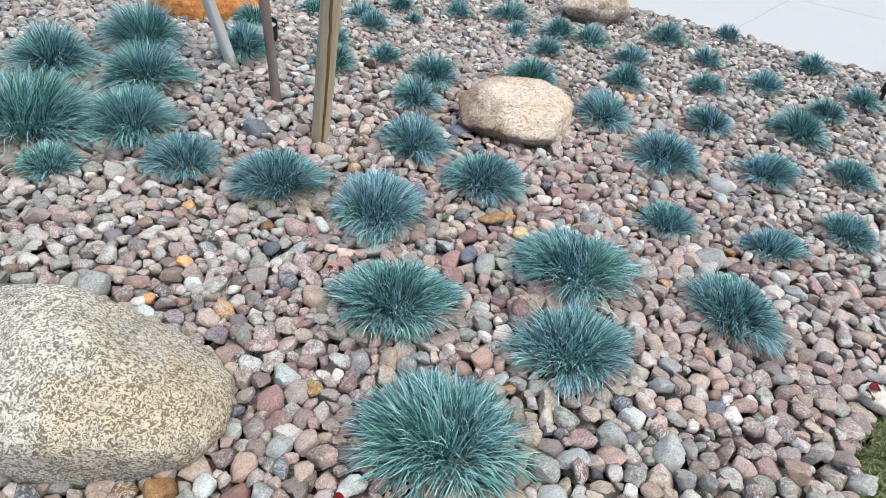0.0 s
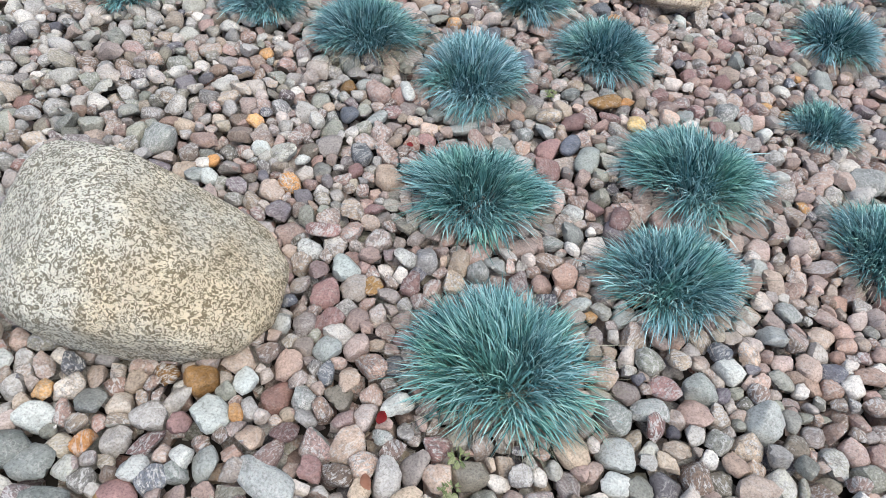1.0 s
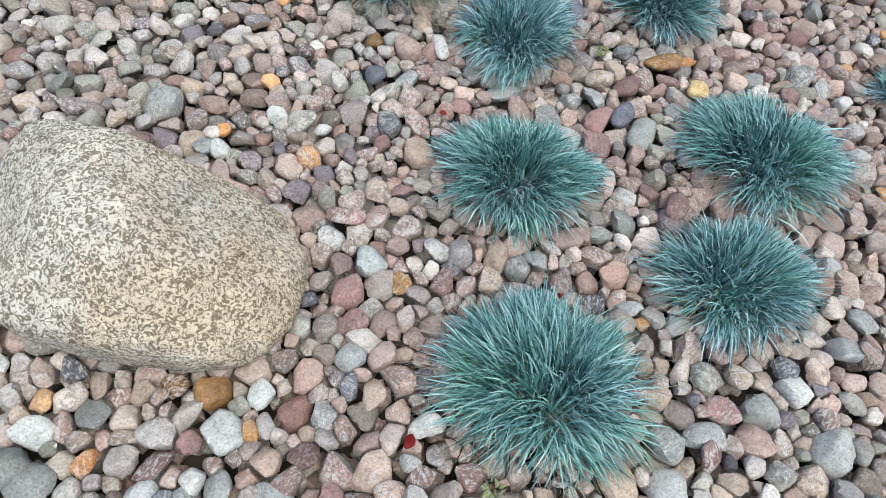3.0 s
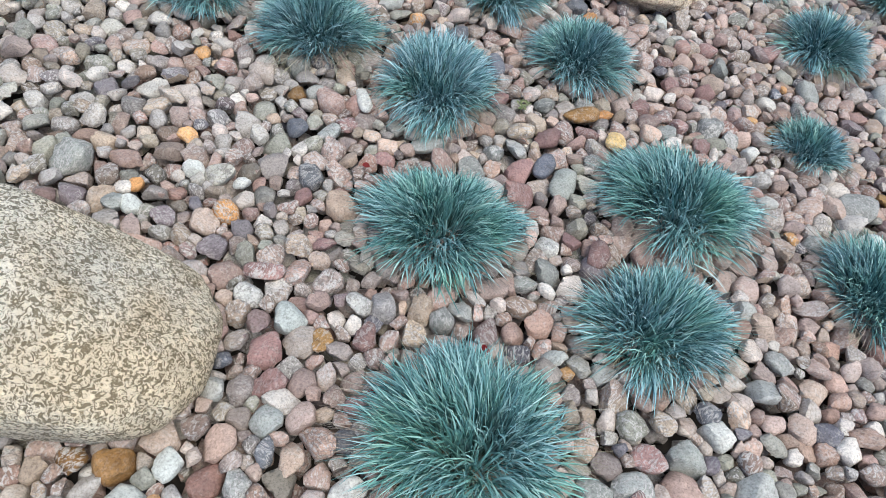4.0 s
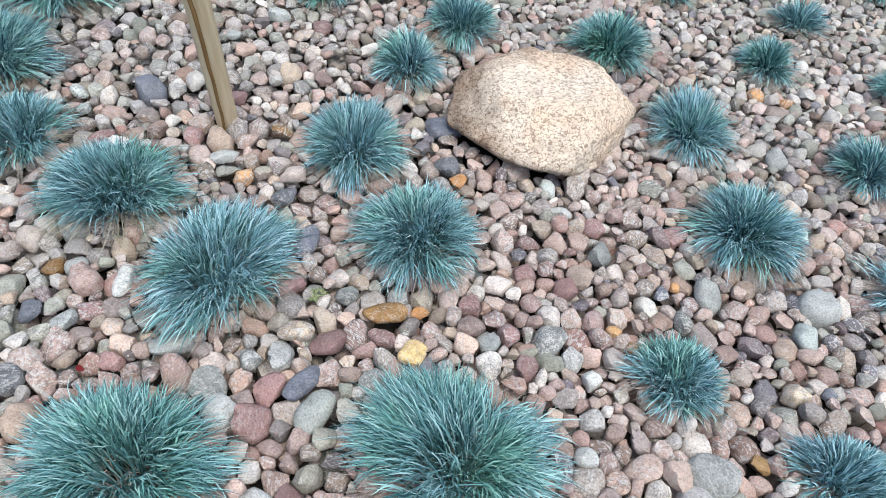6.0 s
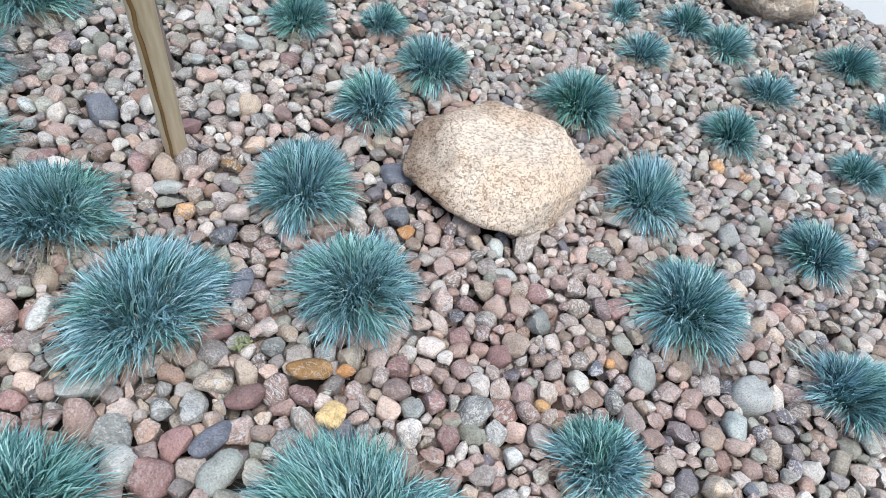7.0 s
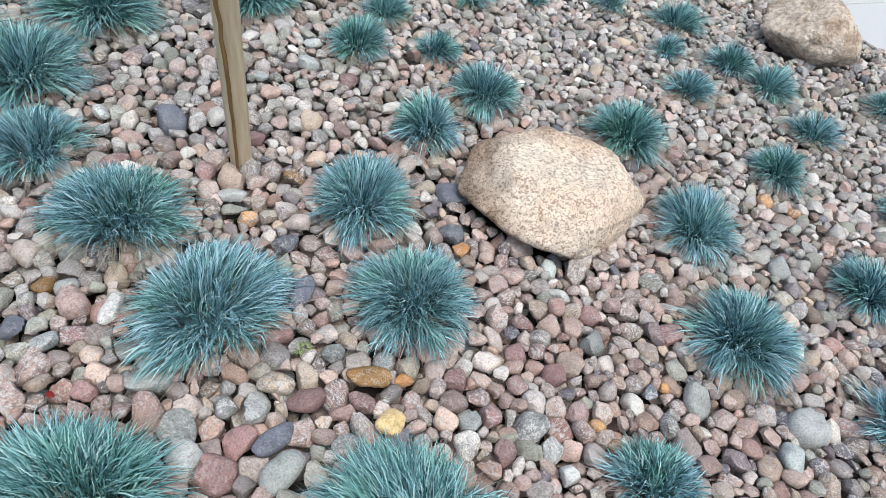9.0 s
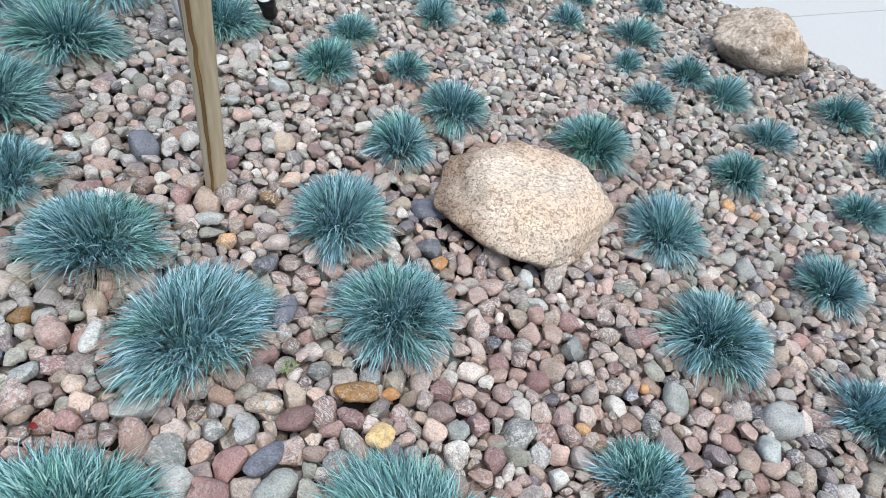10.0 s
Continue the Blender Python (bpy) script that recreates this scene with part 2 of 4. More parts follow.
def blade_material(name, low, high, tip):
    m, nodes, links, bsdf = material(name, 0.55, 0.3)
    one = nodes.new("ShaderNodeNewGeometry").outputs["Random Per Island"]
    tuft = nodes.new("ShaderNodeObjectInfo").outputs["Random"]
    tone = ramp(nodes, [(0.0, low), (0.65, high), (1.0, tip)])
    links.new(one, tone.inputs[0])
    hue = ramp(nodes, [(0.0, (0.95, 1.01, 0.95)), (0.5, (1, 1, 1)), (1.0, (1.02, 0.99, 1.05))])
    links.new(tuft, hue.inputs[0])
    base = mix(nodes, links, 1.0, tone.outputs[0], hue.outputs[0], "MULTIPLY")
    patch = ramp(nodes, [(0.35, (0.94, 1.03, 0.9)), (0.5, (1, 1, 1.02)), (0.65, (1.03, 0.99, 1.07))])
    links.new(noise_node(nodes, links, nodes.new("ShaderNodeNewGeometry").outputs["Position"], 9, 3), patch.inputs[0])
    base = mix(nodes, links, 1.0, base, patch.outputs[0], "MULTIPLY")
    links.new(base, bsdf.inputs["Base Color"])
    return m


FESCUE = blade_material("blue_fescue_blade", (0.01, 0.055, 0.058), (0.19, 0.375, 0.378), (0.42, 0.6, 0.595))
DRY = blade_material("dry_blade", (0.17, 0.14, 0.11), (0.29, 0.24, 0.19), (0.44, 0.39, 0.32))
LAWN_BLADE = blade_material("lawn_blade", (0.05, 0.07, 0.02), (0.12, 0.14, 0.05), (0.26, 0.23, 0.11))
WEED = blade_material("weed_leaf", (0.09, 0.12, 0.04), (0.17, 0.2, 0.08), (0.27, 0.27, 0.14))


def plain_material(name, a, b, scale=20, roughness=0.8, strength=0.4, detail=5, stretch=None, specular=0.3, wide_low=0.86):
    m, nodes, links, bsdf = material(name, roughness, specular)
    where = nodes.new("ShaderNodeTexCoord").outputs["Object"]
    if stretch:
        mapping = nodes.new("ShaderNodeMapping")
        mapping.inputs["Scale"].default_value = stretch
        links.new(where, mapping.inputs["Vector"])
        where = mapping.outputs[0]
    n = noise_node(nodes, links, where, scale, detail, 0.6)
    tone = ramp(nodes, [(0.3, a), (0.7, b)])
    links.new(n, tone.inputs[0])
    wide = noise_node(nodes, links, where, scale * 0.12, 3)
    w = ramp(nodes, [(0.3, (wide_low,) * 3), (0.7, (2 - wide_low - 0.06,) * 3)])
    links.new(wide, w.inputs[0])
    links.new(mix(nodes, links, 1.0, tone.outputs[0], w.outputs[0], "MULTIPLY"), bsdf.inputs["Base Color"])
    bump(nodes, links, bsdf, n, strength, 0.003)
    return m


SOIL = plain_material("dark_soil", (0.024, 0.02, 0.017), (0.055, 0.045, 0.037), 14)
TURF = plain_material("turf_soil", (0.045, 0.07, 0.02), (0.12, 0.12, 0.045), 40, detail=8)
CONCRETE = plain_material("brushed_concrete", (0.455, 0.447, 0.43), (0.485, 0.477, 0.46), 60, 0.85, 0.12, wide_low=0.97)
STAKE_WOOD = plain_material("weathered_stake_wood", (0.42, 0.315, 0.19), (0.57, 0.46, 0.31), 9, 0.75, 0.5, 6, (9, 9, 0.7))
STAKE_CORE = plain_material("split_stake_wood", (0.14, 0.075, 0.025), (0.28, 0.16, 0.06), 12, 0.8, 0.6, 6, (9, 9, 0.7))
STAKE_PALE = plain_material("silvered_stake_wood", (0.42, 0.4, 0.36), (0.55, 0.53, 0.5), 9, 0.75, 0.4, 6, (9, 9, 0.7))
BARK = plain_material("young_bark", (0.15, 0.11, 0.09), (0.32, 0.25, 0.215), 16, 0.85, 0.8, 6, (1, 1, 0.35))
BLACK = plain_material("black_powder_coat", (0.008, 0.008, 0.009), (0.014, 0.014, 0.015), 60, 0.4, 0.1)
LENS = plain_material("frosted_lens", (0.5, 0.52, 0.54), (0.62, 0.64, 0.66), 30, 0.2, 0.05, specular=0.5)
RED_LEAF = plain_material("red_leaf", (0.22, 0.012, 0.015), (0.33, 0.02, 0.02), 60, 0.5, 0.2)
BROWN_LEAF = plain_material("dry_brown_leaf", (0.17, 0.1, 0.04), (0.3, 0.19, 0.08), 60, 0.7, 0.3)
AMBER_LEAF = plain_material("amber_leaf", (0.42, 0.19, 0.12), (0.5, 0.27, 0.18), 60, 0.6, 0.2)


# ---- mesh helpers ----
def solid(name, verts, faces, mat, smooth=True, crease=0):
    """A mesh from arrays of corners and triangles or quads, all faces alike in size."""
    verts, faces = np.asarray(verts, np.float32), np.asarray(faces, np.int32)
    me = bpy.data.meshes.new(name)
    n, k = faces.shape
    me.vertices.add(len(verts))
    me.vertices.foreach_set("co", verts.ravel())
    me.loops.add(n * k)
    me.loops.foreach_set("vertex_index", faces.ravel())
    me.polygons.add(n)
    me.polygons.foreach_set("loop_start", np.arange(0, n * k, k, dtype=np.int32))
    me.polygons.foreach_set("use_smooth", np.full(n, smooth))
    me.update(calc_edges=True)
    if crease:
        me.set_sharp_from_angle(angle=radians(crease))
    me.materials.append(mat)
    return me


def part(name, bm, mat, parent, label="", smooth=True):
    me = bpy.data.meshes.new(name)
    bm.to_mesh(me)
    bm.free()
    for p in me.polygons:
        p.use_smooth = smooth
    me.materials.append(mat)
    ob = new(name, me)
    ob.parent = parent
    return tagged(ob, label)


def unit_ball(level):
    bm = bmesh.new()
    bmesh.ops.create_icosphere(bm, subdivisions=level, radius=1.0)
    v = np.array([x.co[:] for x in bm.verts])
    f = np.array([[x.index for x in y.verts] for y in bm.faces])
    bm.free()
    return v, f


def rise(u, v):
    """How far the bed swells off its slope: a low mound about the young tree."""
    return 0.1 * np.exp(-((u + 1.1) ** 2 + (v - 2.0) ** 2))


# ---- ground: one sheet to the horizon ----
def ground_sheet():
    rings = np.r_[np.arange(0, 9, 0.25), 10, 12, 15, 20, 30, 60, 150, 400, 1200, 3000]
    spokes = 72
    verts, faces = [], []
    for r in rings:
        for k in range(spokes):
            a = 2 * math.pi * k / spokes
            u, v = r * math.cos(a), 1.5 + r * math.sin(a)
            p = BED @ Vector((u, v, float(rise(u, v)) - 0.075))
            level = min(1.0, max(0.0, (r - 9) / 20))
            level = level * level * (3 - 2 * level)
            p.z = p.z * (1 - level) - 0.6 * level
            verts.append(p[:])
    for i in range(len(rings) - 1):
        for k in range(spokes):
            a, b = i * spokes + k, i * spokes + (k + 1) % spokes
            faces.append((a, b, b + spokes, a + spokes))
    return solid("ground", verts, faces, SOIL)


ground = tagged(new("ground", ground_sheet()), "dark soil under a gently sloping bed of river stones", "ground", kind="structure")

# ---- concrete walk: panels with joints between them ----
EDGE = Matrix(((0.72, 0.69, 0, 1.16), (-0.69, 0.72, 0, 4.08), (0, 0, 1, 0), (0, 0, 0, 1)))  # along the near edge, across, up
pavement = tagged(new("pavement"), "pale smooth concrete walk beside the stone bed", "pavement", kind="structure")
pavement.matrix_world = BED @ EDGE


def far_edge(s):
    return 2.12 + 1.4 * (s + 1.6)


def slab(s0, s1, a0, a1, b0, b1):
    bm = bmesh.new()
    g = 0.002
    corners = [(s0 + g, a0 + g), (s1 - g, a1 + g), (s1 - g, b1 - g), (s0 + g, b0 - g)]
    top = [bm.verts.new((x, y, -0.012)) for x, y in corners]
    low = [bm.verts.new((x, y, -0.12)) for x, y in corners]
    bm.faces.new(top)
    bm.faces.new(low[::-1])
    for i in range(4):
        j = (i + 1) % 4
        bm.faces.new((top[j], top[i], low[i], low[j]))
    bmesh.ops.bevel(bm, geom=[e for e in bm.edges if all(v.co.z > -0.05 for v in e.verts)], offset=0.003, segments=2, affect="EDGES")
    part("slab", bm, CONCRETE, pavement, smooth=False)


bm = bmesh.new()  # mortar low in the joints
bmesh.ops.create_grid(bm, x_segments=1, y_segments=1, size=0.5, matrix=Matrix.Translation((1.7, 2.3, -0.016)) @ Matrix.Diagonal((8.7, 4.5, 1, 1)))
for v in bm.verts:
    if v.co.y > 1:
        v.co.y = max(0.1, min(4.55, far_edge(v.co.x) - 0.05))
part("joint_filler", bm, CONCRETE, pavement, smooth=False)
joints = [-2.7, -2.27, -1.07, 0.13, 1.29, 2.49, 3.7, 4.9, 6.1]
for s0, s1 in zip(joints, joints[1:]):
    most = 1.95 if s0 > 0 else 4.6
    b0, b1 = max(0.1, min(most, far_edge(s0))), max(0.1, min(most, far_edge(s1)))
    slab(s0, s1, 0, 0, b0, b1)
    if s0 > 0:
        slab(s0, s1, 1.95, 1.95, max(2.0, min(4.6, far_edge(s0))), min(4.6, far_edge(s1)))

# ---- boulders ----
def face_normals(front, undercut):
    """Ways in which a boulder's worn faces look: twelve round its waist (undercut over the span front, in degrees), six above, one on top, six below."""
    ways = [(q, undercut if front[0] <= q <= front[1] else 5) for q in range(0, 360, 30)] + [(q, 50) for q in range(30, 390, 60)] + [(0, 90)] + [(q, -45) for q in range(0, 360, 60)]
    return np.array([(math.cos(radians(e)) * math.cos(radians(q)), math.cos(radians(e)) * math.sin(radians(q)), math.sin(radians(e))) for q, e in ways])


FOOTPRINTS = []


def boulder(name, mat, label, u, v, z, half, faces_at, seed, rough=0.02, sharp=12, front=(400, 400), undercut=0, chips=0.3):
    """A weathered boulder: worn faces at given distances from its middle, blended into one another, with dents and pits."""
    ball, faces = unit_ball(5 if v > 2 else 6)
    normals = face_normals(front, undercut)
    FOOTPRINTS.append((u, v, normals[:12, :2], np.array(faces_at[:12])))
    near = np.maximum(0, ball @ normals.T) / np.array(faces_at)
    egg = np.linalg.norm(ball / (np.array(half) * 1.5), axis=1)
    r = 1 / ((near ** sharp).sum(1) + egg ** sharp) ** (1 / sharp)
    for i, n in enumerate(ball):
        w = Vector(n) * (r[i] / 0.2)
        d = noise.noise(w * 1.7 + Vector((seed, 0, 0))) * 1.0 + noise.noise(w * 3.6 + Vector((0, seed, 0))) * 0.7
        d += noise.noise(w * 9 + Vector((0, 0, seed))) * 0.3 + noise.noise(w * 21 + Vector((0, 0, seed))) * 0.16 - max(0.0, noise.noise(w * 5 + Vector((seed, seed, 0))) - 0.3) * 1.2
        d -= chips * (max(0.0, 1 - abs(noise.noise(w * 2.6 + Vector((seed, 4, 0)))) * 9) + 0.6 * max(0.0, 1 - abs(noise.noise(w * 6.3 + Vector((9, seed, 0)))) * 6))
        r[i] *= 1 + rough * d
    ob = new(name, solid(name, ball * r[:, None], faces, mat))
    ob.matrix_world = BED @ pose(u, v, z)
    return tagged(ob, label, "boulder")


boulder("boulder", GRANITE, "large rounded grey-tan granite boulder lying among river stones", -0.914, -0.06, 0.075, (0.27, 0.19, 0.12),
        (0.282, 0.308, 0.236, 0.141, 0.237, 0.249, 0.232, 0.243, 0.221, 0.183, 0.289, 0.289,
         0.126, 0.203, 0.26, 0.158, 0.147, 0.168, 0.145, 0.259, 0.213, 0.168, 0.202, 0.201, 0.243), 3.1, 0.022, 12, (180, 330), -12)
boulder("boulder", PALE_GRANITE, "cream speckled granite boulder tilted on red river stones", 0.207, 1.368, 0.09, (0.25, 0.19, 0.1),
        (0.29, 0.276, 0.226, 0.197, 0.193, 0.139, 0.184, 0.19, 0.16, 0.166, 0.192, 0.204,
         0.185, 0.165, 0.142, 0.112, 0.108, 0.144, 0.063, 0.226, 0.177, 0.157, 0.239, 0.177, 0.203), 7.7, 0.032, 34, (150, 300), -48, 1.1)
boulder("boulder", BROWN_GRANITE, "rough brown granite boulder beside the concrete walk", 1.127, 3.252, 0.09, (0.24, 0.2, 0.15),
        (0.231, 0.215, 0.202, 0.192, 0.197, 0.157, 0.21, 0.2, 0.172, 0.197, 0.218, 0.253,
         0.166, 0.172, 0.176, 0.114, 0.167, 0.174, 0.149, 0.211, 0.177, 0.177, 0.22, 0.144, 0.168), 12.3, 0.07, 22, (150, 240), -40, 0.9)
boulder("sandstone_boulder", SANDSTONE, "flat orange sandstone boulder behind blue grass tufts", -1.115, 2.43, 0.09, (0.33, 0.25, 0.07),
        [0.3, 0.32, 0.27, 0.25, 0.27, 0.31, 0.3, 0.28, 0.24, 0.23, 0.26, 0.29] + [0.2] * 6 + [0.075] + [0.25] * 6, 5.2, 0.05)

# ---- blue fescue tufts ----
def blades(rng, count, radius, tall, root, width, lean=(3, 76), droop=1.0):
    """A dome of fine bowed blades: corner and face arrays."""
    steps = 5
    rr = np.sqrt(rng.random(count))
    phi = rng.random(count) * 2 * np.pi
    az = phi + rng.normal(0, 0.75, count)
    tilt = np.radians(lean[0] + (lean[1] - lean[0]) * rr + rng.normal(0, 9, count))
    p, q = rng.random(2) * 6.28
    uneven = 1 + 0.1 * np.sin(2 * az + p) + 0.07 * np.sin(3 * az + q)
    long = radius * rng.uniform(0.8, 1.12, count) * uneven
    bow = rng.normal(0.3, 0.2, count) * droop
    side = rng.normal(0, 0.45, count)
    pos = np.stack([root * rr * np.cos(phi), root * rr * np.sin(phi), np.full(count, -0.01)], 1)
    pts = [pos]
    for s in range(1, steps):
        f = s / (steps - 1)
        a, t = az + side * f, np.minimum(tilt + bow * f * f, 1.8)
        d = np.stack([np.sin(t) * np.cos(a), np.sin(t) * np.sin(a), np.cos(t) * tall], 1)
        pts.append(pts[-1] + d * (long * (1 - 0.6 * root / radius * rr) / (steps - 1))[:, None])
    pts = np.stack(pts, 1)
    pts[:, :, 2] = np.maximum(pts[:, :, 2], 0.008)
    twist = az + np.pi / 2 + rng.normal(0, 0.5, count)
    across = np.stack([np.cos(twist), np.sin(twist), rng.normal(0, 0.35, count)], 1)
    w = width * rng.uniform(0.7, 1.25, count)
    shape = np.array([0.8, 1.0, 0.95, 0.75, 0.18])
    off = across[:, None, :] * (w[:, None] * shape[None, :])[:, :, None] * 0.5
    verts = np.stack([pts - off, pts + off], 2).reshape(-1, 3)
    base = (np.arange(count) * steps * 2)[:, None, None]
    k = np.arange(steps - 1)[None, :, None] * 2
    faces = (base + k + np.array([0, 1, 3, 2])[None, None, :]).reshape(-1, 4)
    return verts, faces


def fescue(u, v, ru, rv, seed):
    """One tuft: a low cushion, ru by rv wide, of fine bowed blades that spring from a small crown and arch outward in loose locks."""
    rng = np.random.default_rng(seed)
    r = math.sqrt(ru * rv)
    young = min(1.0, max(0.0, (v - 0.8) / 0.6))
    tall = r * (0.58 + 0.16 * young)
    count = int((2450 - 850 * young if v < 2.2 else 900) * min(1.15, (r / 0.15) ** 1.3 + 0.15))
    locks, steps = 90, 5 if v < 1.3 else 4
    # where the tip of each blade lies on the cushion, lock by lock
    lock = rng.integers(0, locks, count)
    lrr, laz = np.sqrt(rng.random(locks)) ** 0.85, rng.random(locks) * 2 * np.pi
    x = lrr[lock] * np.cos(laz[lock]) + rng.normal(0, 0.13, count)
    y = lrr[lock] * np.sin(laz[lock]) + rng.normal(0, 0.13, count)
    far, az = np.minimum(1.06, np.hypot(x, y)), np.arctan2(y, x)
    p, q, w = rng.random(3) * 6.28
    far = far * (1 + 0.05 * np.sin(2 * az + p) + 0.045 * np.sin(3 * az + q) + 0.03 * np.sin(5 * az + w))
    far = far * (1 + rng.normal(0, 0.05, locks)[lock]) * (1.08 - 0.25 * rng.random(count) ** 2) * np.where(rng.random(count) < 0.07 + 0.15 * young, rng.uniform(1.0, 1.25, count), 1.0)
    lift = np.sqrt(np.maximum(0.0, 1.12 - far ** 2)) * tall * rng.uniform(0.6 - 0.2 * young, 1.12 + 0.08 * young, count) + rng.normal(0.0, 0.006, count)
    tip = np.stack([ru * far * np.cos(az), rv * far * np.sin(az), np.maximum(0.012, lift)], 1)
    tip[:, :2] += rng.normal(0, 0.1, 2) * r * (lift / tall)[:, None]
    swirl = az + (rng.normal(0, 0.17, count) + rng.normal(0, 0.22, locks)[lock]) / (0.35 + far)
    crown = 0.05 + far * rng.uniform(0.3 - 0.18 * young, 0.62 - 0.24 * young, count)
    root = np.stack([ru * crown * np.cos(swirl), rv * crown * np.sin(swirl), np.full(count, -0.012)], 1)
    knee = root + (tip - root) * rng.uniform(0.3, 0.5, count)[:, None]
    knee[:, 2] = np.maximum(tip[:, 2] * 0.75, 0.5 * tall * (1.1 - 0.45 * far)) + rng.normal(0.1, 0.08, count) * tall
    knee[:, :2] += rng.normal(0, 0.05, (count, 2)) * r
    tip[:, :2] += rng.normal(0, 0.06, (count, 2)) * r
    f = np.linspace(0, 1, steps)[None, :, None]
    pts = (1 - f) ** 2 * root[:, None] + 2 * f * (1 - f) * knee[:, None] + f ** 2 * tip[:, None]
    twist = az + np.pi / 2 + rng.normal(0, 0.5, count)
    across = np.stack([np.cos(twist), np.sin(twist), rng.normal(0, 0.3, count)], 1)
    wide = (0.0026 + 0.0006 * young if v < 2.2 else 0.0036) * rng.uniform(0.65, 1.35, count)
    off = across[:, None, :] * (wide[:, None] * np.interp(np.linspace(0, 1, steps), [0, 0.25, 0.5, 0.75, 1], [0.8, 1.0, 0.95, 0.7, 0.15]))[:, :, None] * 0.5
    verts = np.stack([pts - off, pts + off], 2).reshape(-1, 3)
    first = (np.arange(count) * steps * 2)[:, None, None]
    k = np.arange(steps - 1)[None, :, None] * 2
    faces = (first + k + np.array([0, 1, 3, 2])[None, None, :]).reshape(-1, 4)
    tuft = tagged(new("fescue_plant"), "", "plant", "blue fescue plants")
    tuft.matrix_world = BED @ pose(u, v, float(rise(u, v)))
    ob = new("foliage", solid("foliage", verts, faces, FESCUE))
    ob.parent = tuft
    tagged(ob, "fine blue-green blades")
    verts, faces = blades(rng, int(380 * r / 0.155), r * 1.2, 0.3, r * 0.45, 0.0013, (62, 92), 1.0)
    ob = new("dry_thatch", solid("dry_thatch", verts * (ru / r, rv / r, 1.0), faces, DRY))
    ob.parent = tuft
    tagged(ob, "dry straw-coloured outer blades")
    size = "small young blue-green fescue tuft" if r < 0.1 else "medium blue-green fescue tuft" if r < 0.13 else "full blue-green fescue cushion" if r < 0.155 else "large dense blue fescue cushion"
    tagged(tuft, size + (" across the concrete walk" if v > 6 else " among river stones"))


NEAR_TUFTS = [(-0.24, -0.16, 0.176, 0.149), (0.10, 0.09, 0.154, 0.128), (0.59, 0.24, 0.115, 0.154), (-0.31, 0.26, 0.169, 0.133),
    (0.20, 0.41, 0.175, 0.160), (0.89, 0.55, 0.104, 0.084), (1.22, 0.65, 0.086, 0.115), (-0.34, 0.68, 0.139, 0.168),
    (0.59, 0.68, 0.101, 0.098), (-0.64, 0.81, 0.151, 0.150), (0.02, 0.89, 0.145, 0.148), (-0.93, 0.90, 0.117, 0.129),
    (1.15, 1.06, 0.128, 0.109), (1.53, 1.07, 0.085, 0.113), (-0.20, 1.12, 0.124, 0.159), (0.77, 1.15, 0.139, 0.150)]
LEFT_TUFTS = [(-1.30, 0.84, 0.086, 0.099), (-1.45, 1.08, 0.259, 0.226), (-1.14, 1.11, 0.156, 0.180), (-1.17, 1.45, 0.176, 0.158),
    (-1.53, 1.56, 0.168, 0.195), (-0.50, 1.78, 0.099, 0.125), (-0.87, 1.80, 0.121, 0.154), (-1.27, 1.82, 0.178, 0.206),
    (-0.51, 2.05, 0.087, 0.101), (-0.88, 2.22, 0.107, 0.101)]
MID_TUFTS = [(1.55, 1.47, 0.122, 0.162), (-0.16, 1.51, 0.101, 0.135), (1.14, 1.51, 0.113, 0.118), (0.65, 1.51, 0.130, 0.139),
    (1.88, 1.75, 0.084, 0.112), (-0.06, 1.79, 0.126, 0.136), (0.41, 1.88, 0.140, 0.156), (-0.28, 1.94, 0.085, 0.091),
    (2.20, 1.94, 0.088, 0.117), (0.93, 2.00, 0.104, 0.126), (1.36, 2.01, 0.100, 0.094), (1.72, 2.08, 0.103, 0.109), (1.09, 2.37, 0.118, 0.098),
    (0.61, 2.39, 0.116, 0.101)]
FAR_TUFTS = [(1.57, 2.45, 0.090, 0.120), (2.26, 2.47, 0.101, 0.135), (-0.31, 2.48, 0.091, 0.122), (-0.62, 2.63, 0.093, 0.093),
    (0.94, 2.66, 0.113, 0.132), (-0.37, 2.66, 0.100, 0.100), (0.51, 2.69, 0.075, 0.097), (-0.08, 2.72, 0.054, 0.070),
    (0.78, 2.76, 0.121, 0.129), (1.48, 2.83, 0.133, 0.143), (0.22, 3.00, 0.087, 0.116), (1.99, 3.01, 0.093, 0.123),
    (-0.13, 3.02, 0.091, 0.121), (0.54, 3.04, 0.140, 0.117), (0.26, 3.35, 0.068, 0.074), (-0.25, 3.35, 0.123, 0.105),
    (-0.07, 3.51, 0.101, 0.101), (0.63, 3.57, 0.087, 0.117), (0.46, 3.71, 0.081, 0.094), (0.10, 3.82, 0.094, 0.094),
    (0.79, 3.95, 0.066, 0.085), (0.37, 4.28, 0.130, 0.160), (2.85, 8.10, 0.160, 0.160), (2.36, 7.95, 0.140, 0.140)]
TUFTS = NEAR_TUFTS + LEFT_TUFTS + MID_TUFTS + FAR_TUFTS
for i, (u, v, ru, rv) in enumerate(TUFTS):
    fescue(u, v, ru, rv, 40 + i)

# ---- stakes and young tree ----
def along(base, way):
    """The pose, in the bed, of a thing that stands at base and points along way."""
    q = Vector(way).normalized().to_track_quat("Z", "Y")
    return BED @ Matrix.Translation(base) @ q.to_matrix().to_4x4()


